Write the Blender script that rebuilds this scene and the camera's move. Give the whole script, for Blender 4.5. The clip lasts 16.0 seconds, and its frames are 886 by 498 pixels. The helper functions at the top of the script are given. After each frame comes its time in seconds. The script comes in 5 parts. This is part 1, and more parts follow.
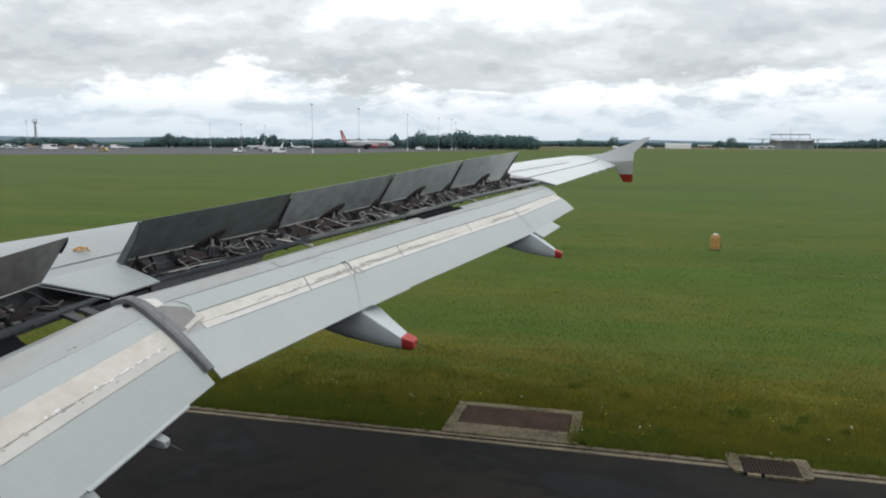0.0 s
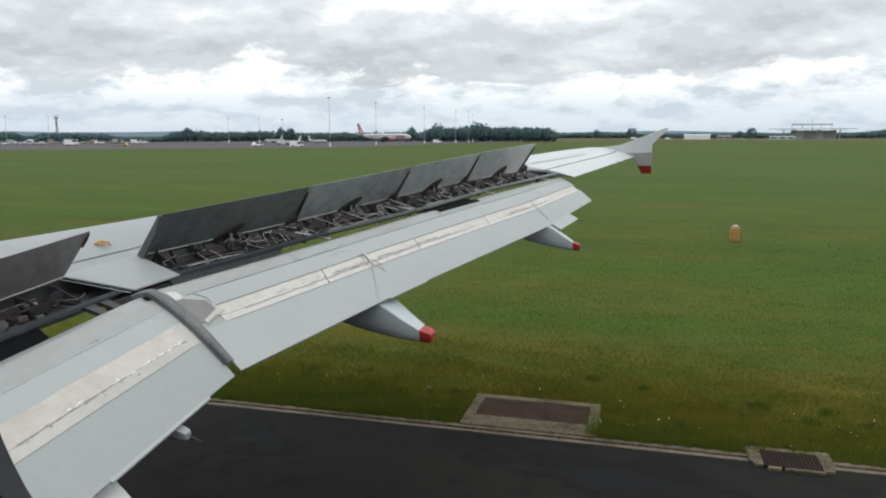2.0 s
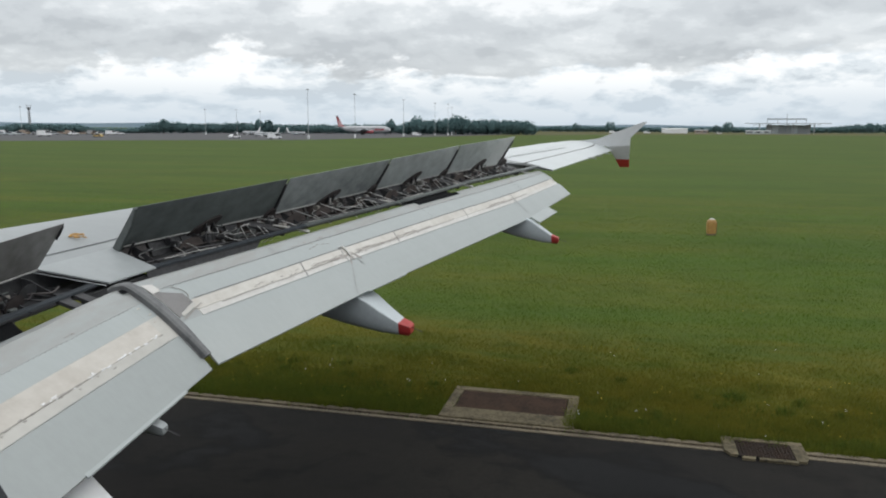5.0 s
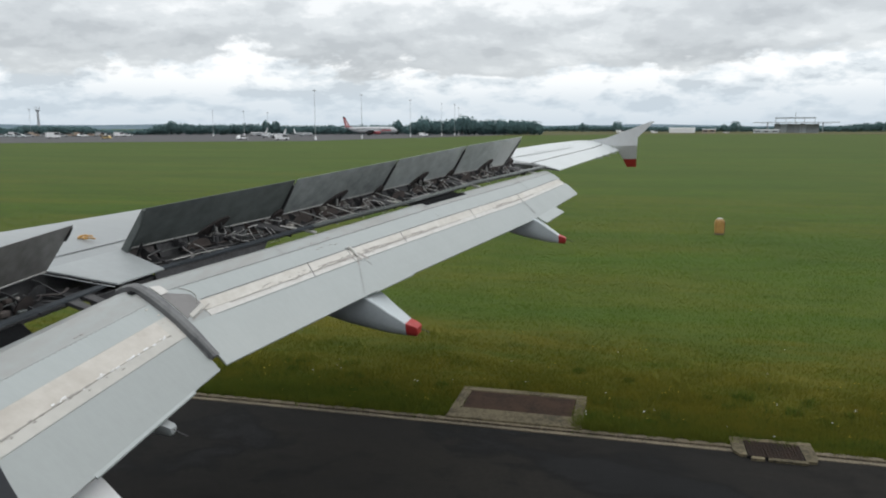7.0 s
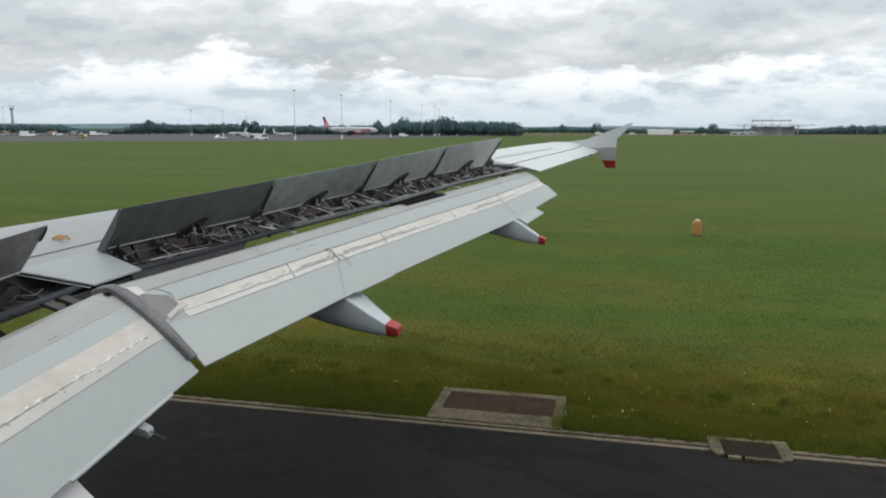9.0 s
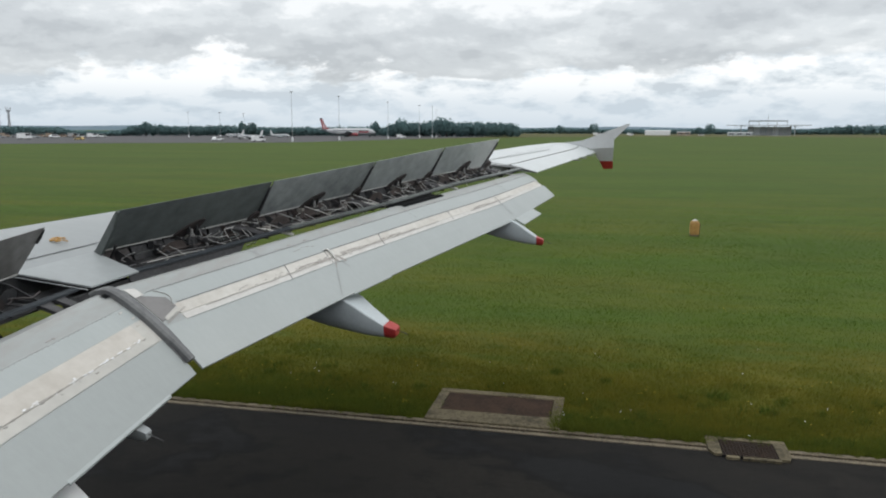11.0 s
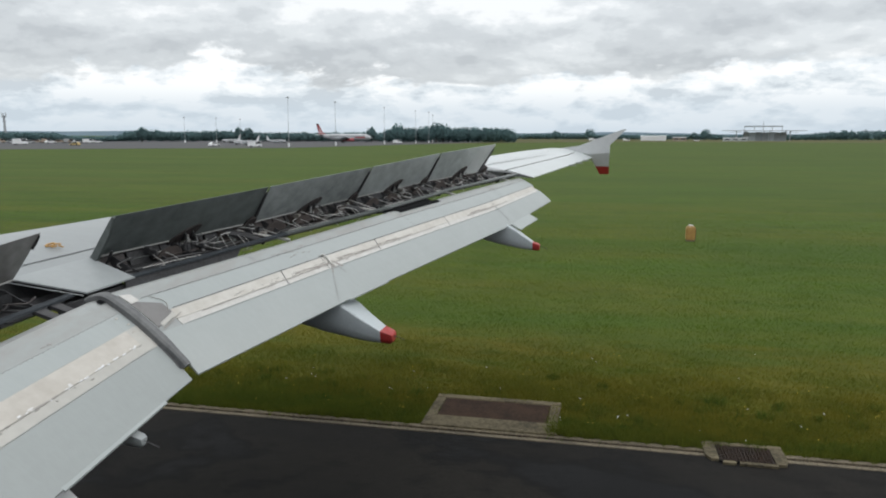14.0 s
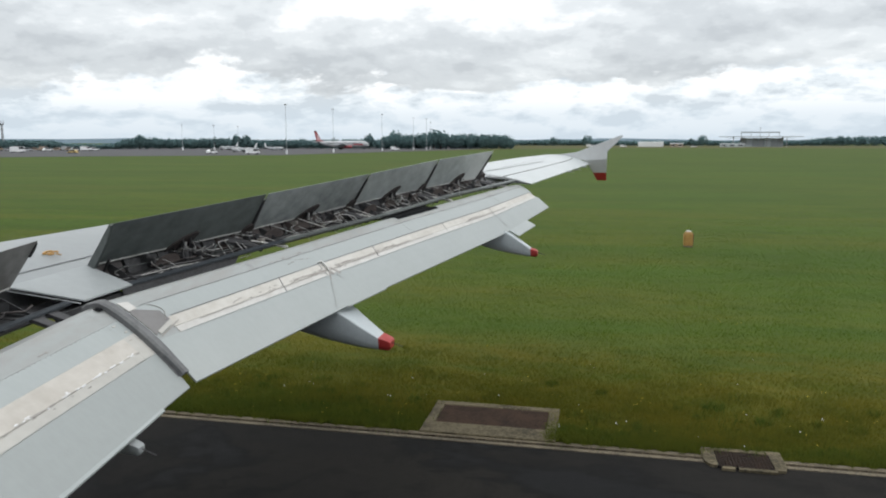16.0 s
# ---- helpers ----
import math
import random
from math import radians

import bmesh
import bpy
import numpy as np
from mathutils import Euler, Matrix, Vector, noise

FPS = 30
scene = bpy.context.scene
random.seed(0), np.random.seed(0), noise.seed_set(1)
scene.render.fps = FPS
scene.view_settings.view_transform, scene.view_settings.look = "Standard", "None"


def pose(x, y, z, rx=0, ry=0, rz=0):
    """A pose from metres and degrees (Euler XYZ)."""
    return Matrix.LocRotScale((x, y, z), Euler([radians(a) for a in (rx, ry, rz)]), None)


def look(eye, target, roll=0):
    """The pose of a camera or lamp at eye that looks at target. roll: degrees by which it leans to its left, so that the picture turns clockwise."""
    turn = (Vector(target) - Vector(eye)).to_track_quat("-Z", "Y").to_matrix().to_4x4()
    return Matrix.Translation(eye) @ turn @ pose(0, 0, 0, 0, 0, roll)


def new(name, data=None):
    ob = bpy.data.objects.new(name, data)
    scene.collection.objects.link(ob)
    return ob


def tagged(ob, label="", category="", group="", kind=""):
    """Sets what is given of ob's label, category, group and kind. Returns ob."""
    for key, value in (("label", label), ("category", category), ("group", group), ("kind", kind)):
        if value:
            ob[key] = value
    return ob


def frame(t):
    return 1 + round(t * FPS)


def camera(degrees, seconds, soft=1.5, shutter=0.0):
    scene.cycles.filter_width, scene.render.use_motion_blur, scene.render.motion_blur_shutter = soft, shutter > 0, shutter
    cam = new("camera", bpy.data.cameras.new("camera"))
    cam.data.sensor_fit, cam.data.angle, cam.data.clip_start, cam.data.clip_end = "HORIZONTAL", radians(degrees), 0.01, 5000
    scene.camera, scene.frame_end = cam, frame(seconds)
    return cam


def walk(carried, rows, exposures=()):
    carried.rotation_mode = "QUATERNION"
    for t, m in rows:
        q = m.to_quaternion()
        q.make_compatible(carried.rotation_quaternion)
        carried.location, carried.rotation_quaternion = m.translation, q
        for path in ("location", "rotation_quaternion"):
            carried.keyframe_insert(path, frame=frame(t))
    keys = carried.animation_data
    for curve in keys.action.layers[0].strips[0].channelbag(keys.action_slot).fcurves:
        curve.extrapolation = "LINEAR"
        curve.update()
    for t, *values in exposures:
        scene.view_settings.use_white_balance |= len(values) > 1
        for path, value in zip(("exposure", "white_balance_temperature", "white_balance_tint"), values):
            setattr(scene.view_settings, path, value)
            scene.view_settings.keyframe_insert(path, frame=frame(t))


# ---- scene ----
# ------------------------------------------------------------------ camera
cam = camera(62.0, 16.0, soft=2.0)
EYE = (0.0, 0.0, 4.4)
PATH = [
    (0.0, 81.78, -0.36, 13.77), (0.5, 81.74, -0.25, 14.33), (1.0, 81.62, -0.19, 14.54),
    (1.5, 81.47, 0.08, 14.81), (2.0, 81.21, 0.05, 15.07), (2.5, 80.93, 0.08, 15.29),
    (3.0, 80.76, -0.09, 14.37), (3.5, 80.75, -0.14, 13.87), (4.0, 80.71, -0.08, 14.23),
    (4.5, 80.66, -0.25, 13.48), (7.0, 80.69, 0.0, 14.0), (7.5, 80.60, 0.21, 16.19),
    (8.0, 80.54, 0.33, 16.59), (8.5, 80.53, 0.40, 16.5), (9.0, 80.75, -0.30, 12.49),
    (9.5, 80.95, -0.22, 12.3), (12.0, 80.78, -0.06, 12.2), (12.5, 80.86, -0.06, 11.97),
    (13.0, 81.02, -0.02, 12.29), (13.5, 81.10, -0.08, 12.3), (14.0, 81.25, -0.15, 12.01),
    (14.5, 81.28, -0.10, 11.78), (15.0, 81.30, 0.10, 11.55), (15.5, 81.59, 0.06, 11.64),
    (16.0, 81.76, 0.0, 11.83)]
walk(cam, [(t, pose(*EYE, rx, ry, rz)) for t, rx, ry, rz in PATH],
     [(0.0, 0.10), (2.5, 0.06), (4.5, 0.0), (13.5, 0.0), (15.0, 0.09), (16.0, 0.12)])

# ------------------------------------------------------------------ world and sun
SUN_AZ, SUN_EL = radians(75), radians(48)     # bearing from +y towards +x


def make_world():
    world = bpy.data.worlds.new("sky")
    scene.world = world
    world.use_nodes = True
    nt = world.node_tree
    nt.nodes.clear()
    N, L = nt.nodes.new, nt.links.new

    def math_node(op, a, b=None, clamp=False):
        n = N("ShaderNodeMath")
        n.operation, n.use_clamp = op, clamp
        for i, v in enumerate((a, b)):
            if v is None:
                continue
            if isinstance(v, (int, float)):
                n.inputs[i].default_value = v
            else:
                L(v, n.inputs[i])
        return n.outputs[0]

    def ramp(fac, stops):
        n = N("ShaderNodeValToRGB")
        n.color_ramp.interpolation = "EASE"
        while len(n.color_ramp.elements) < len(stops):
            n.color_ramp.elements.new(0.5)
        for e, (p, c) in zip(n.color_ramp.elements, stops):
            e.position, e.color = p, (*c, 1) if not isinstance(c, float) else (c, c, c, 1)
        L(fac, n.inputs[0])
        return n.outputs[0]

    def mix(fac, a, b):
        n = N("ShaderNodeMix")
        n.data_type = "RGBA"
        for sock, v in ((n.inputs[0], fac), (n.inputs[6], a), (n.inputs[7], b)):
            if isinstance(v, tuple):
                sock.default_value = (*v, 1)
            elif isinstance(v, (int, float)):
                sock.default_value = v
            else:
                L(v, sock)
        return n.outputs[2]

    coord = N("ShaderNodeTexCoord")
    sep = N("ShaderNodeSeparateXYZ")
    L(coord.outputs["Generated"], sep.inputs[0])
    up = math_node("MAXIMUM", sep.outputs[2], 0.0)

    def layer(near, rise=0.0):
        """Where the view meets a flat cloud layer, so that clouds crowd together towards the horizon."""
        h = math_node("ADD", up, near + rise)
        c = N("ShaderNodeCombineXYZ")
        L(math_node("DIVIDE", sep.outputs[0], h), c.inputs[0])
        L(math_node("DIVIDE", sep.outputs[1], h), c.inputs[1])
        return c.outputs[0]

    deck_plane, puffs, puffs_up = layer(0.16), layer(0.36), layer(0.36, 0.016)

    def clouds(where, scale, detail, rough, shift, dist=0.0):
        m = N("ShaderNodeMapping")
        m.inputs["Location"].default_value = shift
        L(where, m.inputs[0])
        n = N("ShaderNodeTexNoise")
        n.inputs["Scale"].default_value = scale
        n.inputs["Detail"].default_value = detail
        n.inputs["Roughness"].default_value = rough
        n.inputs["Distortion"].default_value = dist
        L(m.outputs[0], n.inputs["Vector"])
        return n.outputs[0]

    big, mottle, bands = clouds(deck_plane, *CLOUD_BIG), clouds(deck_plane, *CLOUD_MOTTLE), clouds(deck_plane, *CLOUD_BANDS)
    mid, mid_up = clouds(puffs, *CLOUD_MID), clouds(puffs_up, *CLOUD_MID)
    fine, fine_up = clouds(puffs, *CLOUD_FINE), clouds(puffs_up, *CLOUD_FINE)

    def spread_about(v, k):
        return math_node("MULTIPLY", math_node("SUBTRACT", v, 0.5), k)

    def total(*terms):
        out = terms[0]
        for t in terms[1:]:
            out = math_node("ADD", out, t)
        return out
    relief = total(math_node("MULTIPLY", math_node("SUBTRACT", mid, mid_up), 2.2), math_node("MULTIPLY", math_node("SUBTRACT", fine, fine_up), 0.8))
    # the high deck with its ragged lower edge
    height = total(up, spread_about(big, 0.14), spread_about(mid, 0.16), spread_about(fine, 0.055))
    deck = ramp(height, [(0.072, 0.0), (0.086, 1.0)])
    deck_tone = total(0.54, spread_about(mottle, 1.5), spread_about(fine, 0.15), math_node("MULTIPLY", relief, 0.45), math_node("MULTIPLY", math_node("SUBTRACT", height, 0.118), 3.2))
    deck_col = ramp(deck_tone, [(0.25, (0.55, 0.585, 0.615)), (0.48, (0.65, 0.688, 0.716)), (0.70, (0.77, 0.81, 0.835)), (0.92, (0.97, 0.995, 1.01))])
    # broken bright clouds under it, grey where thick
    puff = total(0.57, math_node("MULTIPLY", relief, 1.5), spread_about(mid, -1.7), spread_about(mottle, -0.3), spread_about(bands, -0.7), spread_about(fine, -0.8))
    low_col = ramp(puff, [(0.26, (0.63, 0.69, 0.745)), (0.42, (0.79, 0.855, 0.905)), (0.56, (0.93, 0.975, 1.01)), (0.70, (1.06, 1.085, 1.10))])
    shade = mix(deck, low_col, deck_col)
    sky = N("ShaderNodeTexSky")
    sky.sky_type, sky.sun_disc = "NISHITA", False
    sky.sun_elevation, sky.sun_rotation = SUN_EL, SUN_AZ
    veil = N("ShaderNodeVectorMath")
    veil.operation = "SCALE"
    L(sky.outputs[0], veil.inputs[0])
    veil.inputs["Scale"].default_value = 0.10
    low = ramp(up, [(0.0, 1.0), (0.025, 0.75), (0.07, 0.0)])
    col = mix(0.93, veil.outputs[0], shade)
    col = mix(math_node("MULTIPLY", low, 0.85), col, (0.60, 0.70, 0.79))
    bg = N("ShaderNodeBackground")
    L(col, bg.inputs[0])
    # an overcast sky grows brighter towards the zenith
    L(math_node("MULTIPLY", math_node("ADD", math_node("MULTIPLY", up, 0.40), 0.97), SKY_STRENGTH), bg.inputs[1])
    out = N("ShaderNodeOutputWorld")
    L(bg.outputs[0], out.inputs[0])


SKY_STRENGTH = 1.0
CLOUD_BIG = (0.55, 3.0, 0.45, (3.1, 1.7, 0.0), 0.1)
CLOUD_MOTTLE = (1.1, 4.0, 0.5, (5.4, 2.2, 0.0), 0.2)
CLOUD_BANDS = (3.0, 5.0, 0.55, (1.4, 6.2, 0.0), 0.2)
CLOUD_MID = (2.9, 6.0, 0.56, (0.4, 5.2, 0.3), 0.2)
CLOUD_FINE = (9.5, 5.0, 0.58, (2.2, 0.6, 0.0), 0.15)
make_world()

sun = new("sun", bpy.data.lights.new("sun", "SUN"))
sun.data.energy, sun.data.angle, sun.data.color = 0.42, radians(25), (1.0, 0.96, 0.9)
sun.matrix_world = look((0, 0, 60), (-60 * math.sin(SUN_AZ) / math.tan(SUN_EL), -60 * math.cos(SUN_AZ) / math.tan(SUN_EL), 0))


# ------------------------------------------------------------------ materials
def material(name, base, rough=0.6, metal=0.0, alt=None, scale=3.0, grain=40.0, amount=0.35, bump=0.0, bump_scale=60.0,
             stretch=(1, 1, 1), random_piece=0.0, island=0.0, spec=0.5, gloss_var=0.0, leaf=0.0, contrast=1.0):
    """Colour that varies at two scales between base and alt, with fine relief."""
    m = bpy.data.materials.new(name)
    m.use_nodes = True
    nt = m.node_tree
    N, L = nt.nodes.new, nt.links.new
    b = nt.nodes["Principled BSDF"]
    b.inputs["Metallic"].default_value = metal
    b.inputs["Roughness"].default_value = rough
    b.inputs["Specular IOR Level"].default_value = spec
    alt = alt or tuple(c * 0.7 for c in base)
    geo = N("ShaderNodeNewGeometry")
    mp = N("ShaderNodeMapping")
    mp.inputs["Scale"].default_value = stretch
    L(geo.outputs["Position"], mp.inputs[0])

    def tex(s, d):
        n = N("ShaderNodeTexNoise")
        n.inputs["Scale"].default_value, n.inputs["Detail"].default_value = s, d
        n.inputs["Roughness"].default_value = 0.6
        L(mp.outputs[0], n.inputs["Vector"])
        return n.outputs[0]
    coarse, fine = tex(scale, 5), tex(grain, 3)
    add = N("ShaderNodeMath")
    add.operation = "ADD"
    L(coarse, add.inputs[0])
    L(fine, add.inputs[1])
    rng = N("ShaderNodeMapRange")
    rng.inputs[1].default_value, rng.inputs[2].default_value = 1.03 - 0.25 / contrast, 1.03 + 0.25 / contrast
    rng.inputs[3].default_value, rng.inputs[4].default_value = 0.0, min(1.0, amount * 2)
    L(add.outputs[0], rng.inputs[0])
    mix = N("ShaderNodeMix")
    mix.data_type = "RGBA"
    L(rng.outputs[0], mix.inputs[0])
    mix.inputs[6].default_value, mix.inputs[7].default_value = (*base, 1), (*alt, 1)
    col = mix.outputs[2]
    if random_piece or island:
        if random_piece:
            rnd = N("ShaderNodeObjectInfo").outputs["Random"]
        else:
            rnd = geo.outputs["Random Per Island"]
        v = N("ShaderNodeMapRange")
        k = random_piece or island
        v.inputs[3].default_value, v.inputs[4].default_value = 1 - k, 1 + k
        L(rnd, v.inputs[0])
        sc = N("ShaderNodeVectorMath")
        sc.operation = "SCALE"
        L(col, sc.inputs[0])
        L(v.outputs[0], sc.inputs["Scale"])
        col = sc.outputs[0]
    L(col, b.inputs["Base Color"])
    if leaf:
        tr = N("ShaderNodeBsdfTranslucent")
        L(col, tr.inputs[0])
        ms = N("ShaderNodeMixShader")
        ms.inputs[0].default_value = leaf
        L(b.outputs[0], ms.inputs[1])
        L(tr.outputs[0], ms.inputs[2])
        L(ms.outputs[0], nt.nodes["Material Output"].inputs[0])
    if gloss_var:
        g = N("ShaderNodeMapRange")
        g.inputs[3].default_value, g.inputs[4].default_value = max(0.05, rough - gloss_var), min(1, rough + gloss_var)
        L(coarse, g.inputs[0])
        L(g.outputs[0], b.inputs["Roughness"])
    if bump:
        bt = N("ShaderNodeTexNoise")
        bt.inputs["Scale"].default_value, bt.inputs["Detail"].default_value = bump_scale, 4
        L(mp.outputs[0], bt.inputs["Vector"])
        bp = N("ShaderNodeBump")
        bp.inputs["Strength"].default_value, bp.inputs["Distance"].default_value = bump, 0.02
        L(bt.outputs[0], bp.inputs["Height"])
        L(bp.outputs[0], b.inputs["Normal"])
    return m


def nodes_for(name):
    m = bpy.data.materials.new(name)
    m.use_nodes = True
    nt = m.node_tree
    geo = nt.nodes.new("ShaderNodeNewGeometry")

    def noise_at(scale, detail=4, stretch=(1, 1, 1), rough=0.6, shift=0.0, dist=0.0):
        mp, n = nt.nodes.new("ShaderNodeMapping"), nt.nodes.new("ShaderNodeTexNoise")
        mp.inputs["Scale"].default_value, mp.inputs["Location"].default_value = stretch, (shift, shift * 0.7, 0)
        nt.links.new(geo.outputs["Position"], mp.inputs[0])
        nt.links.new(mp.outputs[0], n.inputs["Vector"])
        n.inputs["Scale"].default_value, n.inputs["Detail"].default_value, n.inputs["Roughness"].default_value = scale, detail, rough
        n.inputs["Distortion"].default_value = dist
        return n.outputs[0]

    def span(v, a, b, lo=0.0, hi=1.0):
        n = nt.nodes.new("ShaderNodeMapRange")
        nt.links.new(v, n.inputs[0])
        for k, x in enumerate((a, b, lo, hi)):
            n.inputs[k + 1].default_value = x
        return n.outputs[0]

    def blend(fac, a, b, mode="MIX"):
        n = nt.nodes.new("ShaderNodeMix")
        n.data_type, n.blend_type = "RGBA", mode
        for sock, v in ((n.inputs[0], fac), (n.inputs[6], a), (n.inputs[7], b)):
            if isinstance(v, tuple):
                sock.default_value = (*v, 1)
            elif isinstance(v, (int, float)):
                sock.default_value = v
            else:
                nt.links.new(v, sock)
        return n.outputs[2]
    return m, nt, geo, noise_at, span, blend


def bumped(nt, height, strength, distance):
    bp = nt.nodes.new("ShaderNodeBump")
    bp.inputs["Strength"].default_value, bp.inputs["Distance"].default_value = strength, distance
    nt.links.new(height, bp.inputs["Height"])
    nt.links.new(bp.outputs[0], nt.nodes["Principled BSDF"].inputs["Normal"])


def pavement(name):
    """Worn asphalt, dry and brownish in places, damp and darker in ragged patches."""
    m, nt, geo, noise_at, span, blend = nodes_for(name)
    b = nt.nodes["Principled BSDF"]
    dry = blend(span(noise_at(28, 3), 0.3, 0.7), (0.021, 0.0192, 0.0166), (0.0135, 0.0125, 0.011))
    dry = blend(span(noise_at(0.5, 5, (0.5, 1.4, 1), shift=4.0), 0.35, 0.7), dry, (0.0115, 0.0112, 0.011))
    dry = blend(span(noise_at(2.4, 5, (0.6, 1.0, 1), shift=9.0), 0.52, 0.66, 0.0, 0.7), dry, (0.0088, 0.0084, 0.008))
    patch = noise_at(0.26, 7, (0.7, 1.1, 1), 0.6, 1.3, 0.15)
    wet = span(patch, 0.535, 0.56)
    rim = span(patch, 0.515, 0.537)
    col = blend(rim, dry, (0.0085, 0.0084, 0.0084))
    damp = blend(span(noise_at(0.9, 4), 0.35, 0.7), (0.0092, 0.0095, 0.0101), (0.0062, 0.0064, 0.0068))
    nt.links.new(blend(wet, col, damp), b.inputs["Base Color"])
    nt.links.new(span(wet, 0.0, 1.0, 0.9, 0.78), b.inputs["Roughness"])
    b.inputs["Specular IOR Level"].default_value = 0.12
    bumped(nt, noise_at(90, 3), 0.35, 0.02)
    return m


def turf(name, bright, leaf=False, dry=0.0):
    """Mown airfield grass: fresh green, yellowed and dark patches in soft streaks along the field."""
    m, nt, geo, noise_at, span, blend = nodes_for(name)
    b = nt.nodes["Principled BSDF"]
    k = bright
    green, fresh, yellow, dark = ((0.062 * k, 0.104 * k, 0.016 * k), (0.076 * k, 0.126 * k, 0.018 * k), (0.128 * k, 0.128 * k, 0.023 * k), (0.050 * k, 0.084 * k, 0.014 * k))
    col = blend(span(noise_at(0.045, 4, (0.45, 1.6, 1)), 0.38, 0.62), green, fresh)
    sep = nt.nodes.new("ShaderNodeSeparateXYZ")
    nt.links.new(geo.outputs["Position"], sep.inputs[0])
    mown = nt.nodes.new("ShaderNodeMath")
    mown.operation = "MULTIPLY"
    nt.links.new(span(noise_at(0.16, 6, (0.30, 1.4, 1), shift=7.0), 0.40 - dry, 0.62 - dry, 0.0, 0.66), mown.inputs[0])
    nt.links.new(span(sep.outputs[1], 25.0, 70.0, 1.0, 0.30), mown.inputs[1])
    col = blend(mown.outputs[0], col, yellow)
    ragged = nt.nodes.new("ShaderNodeMath")
    ragged.operation = "MULTIPLY_ADD"
    nt.links.new(noise_at(0.5, 5, (0.3, 1.0, 1), shift=11.0), ragged.inputs[0])
    ragged.inputs[1].default_value = 14.0
    nt.links.new(sep.outputs[1], ragged.inputs[2])
    col = blend(span(ragged.outputs[0], 23.0, 21.0, 0.0, 0.85), col, (0.136 * k, 0.122 * k, 0.018 * k))
    # greener growth in the last metre before the kerb, long pale streaks farther out
    col = blend(span(ragged.outputs[0], 18.9, 17.6, 0.0, 0.45), col, green)
    col = blend(span(noise_at(0.05, 4, (0.25, 2.2, 1), shift=17.0), 0.50, 0.66, 0.0, 0.30), col, yellow)
    col = blend(span(noise_at(0.42, 6, (0.45, 1.2, 1), shift=3.0), 0.50, 0.70, 0.0, 0.6), col, dark)
    col = blend(span(noise_at(1.9, 5, (0.6, 1.1, 1)), 0.40, 0.70, 0.0, 0.45), col, dark)
    if leaf:
        v = span(geo.outputs["Random Per Island"], 0.0, 1.0, 0.92, 1.10)
        sc = nt.nodes.new("ShaderNodeVectorMath")
        sc.operation = "SCALE"
        nt.links.new(col, sc.inputs[0])
        nt.links.new(v, sc.inputs["Scale"])
        col = sc.outputs[0]
        tr, ms = nt.nodes.new("ShaderNodeBsdfTranslucent"), nt.nodes.new("ShaderNodeMixShader")
        nt.links.new(col, tr.inputs[0])
        ms.inputs[0].default_value = 0.5
        nt.links.new(b.outputs[0], ms.inputs[1])
        nt.links.new(tr.outputs[0], ms.inputs[2])
        nt.links.new(ms.outputs[0], nt.nodes["Material Output"].inputs[0])
    else:
        bumped(nt, noise_at(5.0, 4, (0.7, 1.2, 1)), 0.25, 0.03)
    nt.links.new(col, b.inputs["Base Color"])
    b.inputs["Roughness"].default_value, b.inputs["Specular IOR Level"].default_value = 0.9, 0.1
    return m


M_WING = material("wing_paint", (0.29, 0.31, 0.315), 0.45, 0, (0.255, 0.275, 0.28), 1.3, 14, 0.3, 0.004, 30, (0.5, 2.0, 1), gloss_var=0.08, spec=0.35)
M_WING_SHEEN = material("outer_wing_sheen", (0.51, 0.545, 0.55), 0.34, 0, (0.445, 0.475, 0.48), 1.3, 14, 0.3, 0.004, 30, (0.5, 2.0, 1), gloss_var=0.08, spec=0.6)
M_FLAP = material("flap_paint", (0.360, 0.393, 0.390), 0.36, 0, (0.324, 0.355, 0.352), 1.6, 14, 0.3, 0.004, 30, (0.6, 2.0, 1), gloss_var=0.1, spec=0.65)
M_FLAP_IN = material("dimmed_inner_flap_paint", (0.328, 0.355, 0.351), 0.42, 0, (0.296, 0.32, 0.316), 1.6, 14, 0.3, 0.004, 30, (0.6, 2.0, 1), gloss_var=0.1, spec=0.5)
M_FLAP_NOSE = material("worn_flap_nose", (0.330, 0.354, 0.351), 0.40, 0.0, (0.295, 0.29, 0.274), 1.3, 7, 0.42, 0.005, 30, (1.6, 0.7, 1), gloss_var=0.12)
M_CREAM = material("cream_sealant_paint", (0.54, 0.513, 0.468), 0.5, 0, (0.42, 0.39, 0.345), 2.2, 9, 0.42, 0.01, 40)
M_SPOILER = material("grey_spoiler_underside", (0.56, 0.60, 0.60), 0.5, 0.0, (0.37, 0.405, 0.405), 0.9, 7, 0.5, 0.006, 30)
M_SPOILER_MID = material("half_shaded_spoiler_underside", (0.41, 0.442, 0.442), 0.5, 0.0, (0.21, 0.231, 0.231), 0.9, 7, 0.5, 0.006, 30)
M_SPOILER_SHADED = material("shaded_spoiler_underside", (0.165, 0.186, 0.184), 0.5, 0.0, (0.09, 0.104, 0.102), 0.9, 7, 0.5, 0.006, 30)
M_SPOILER_DARK = material("shaded_inner_spoiler_underside", (0.255, 0.25, 0.245), 0.5, 0.0, (0.135, 0.13, 0.125), 1.1, 7, 0.5, 0.006, 30)
M_SPOILER_PALE = material("pale_spoiler_end", (0.60, 0.63, 0.63), 0.5, 0, (0.50, 0.525, 0.53), 2, 14, 0.4)
M_RIB = material("dark_end_rib", (0.10, 0.115, 0.112), 0.6, 0, (0.06, 0.07, 0.068), 4, 20, 0.5)
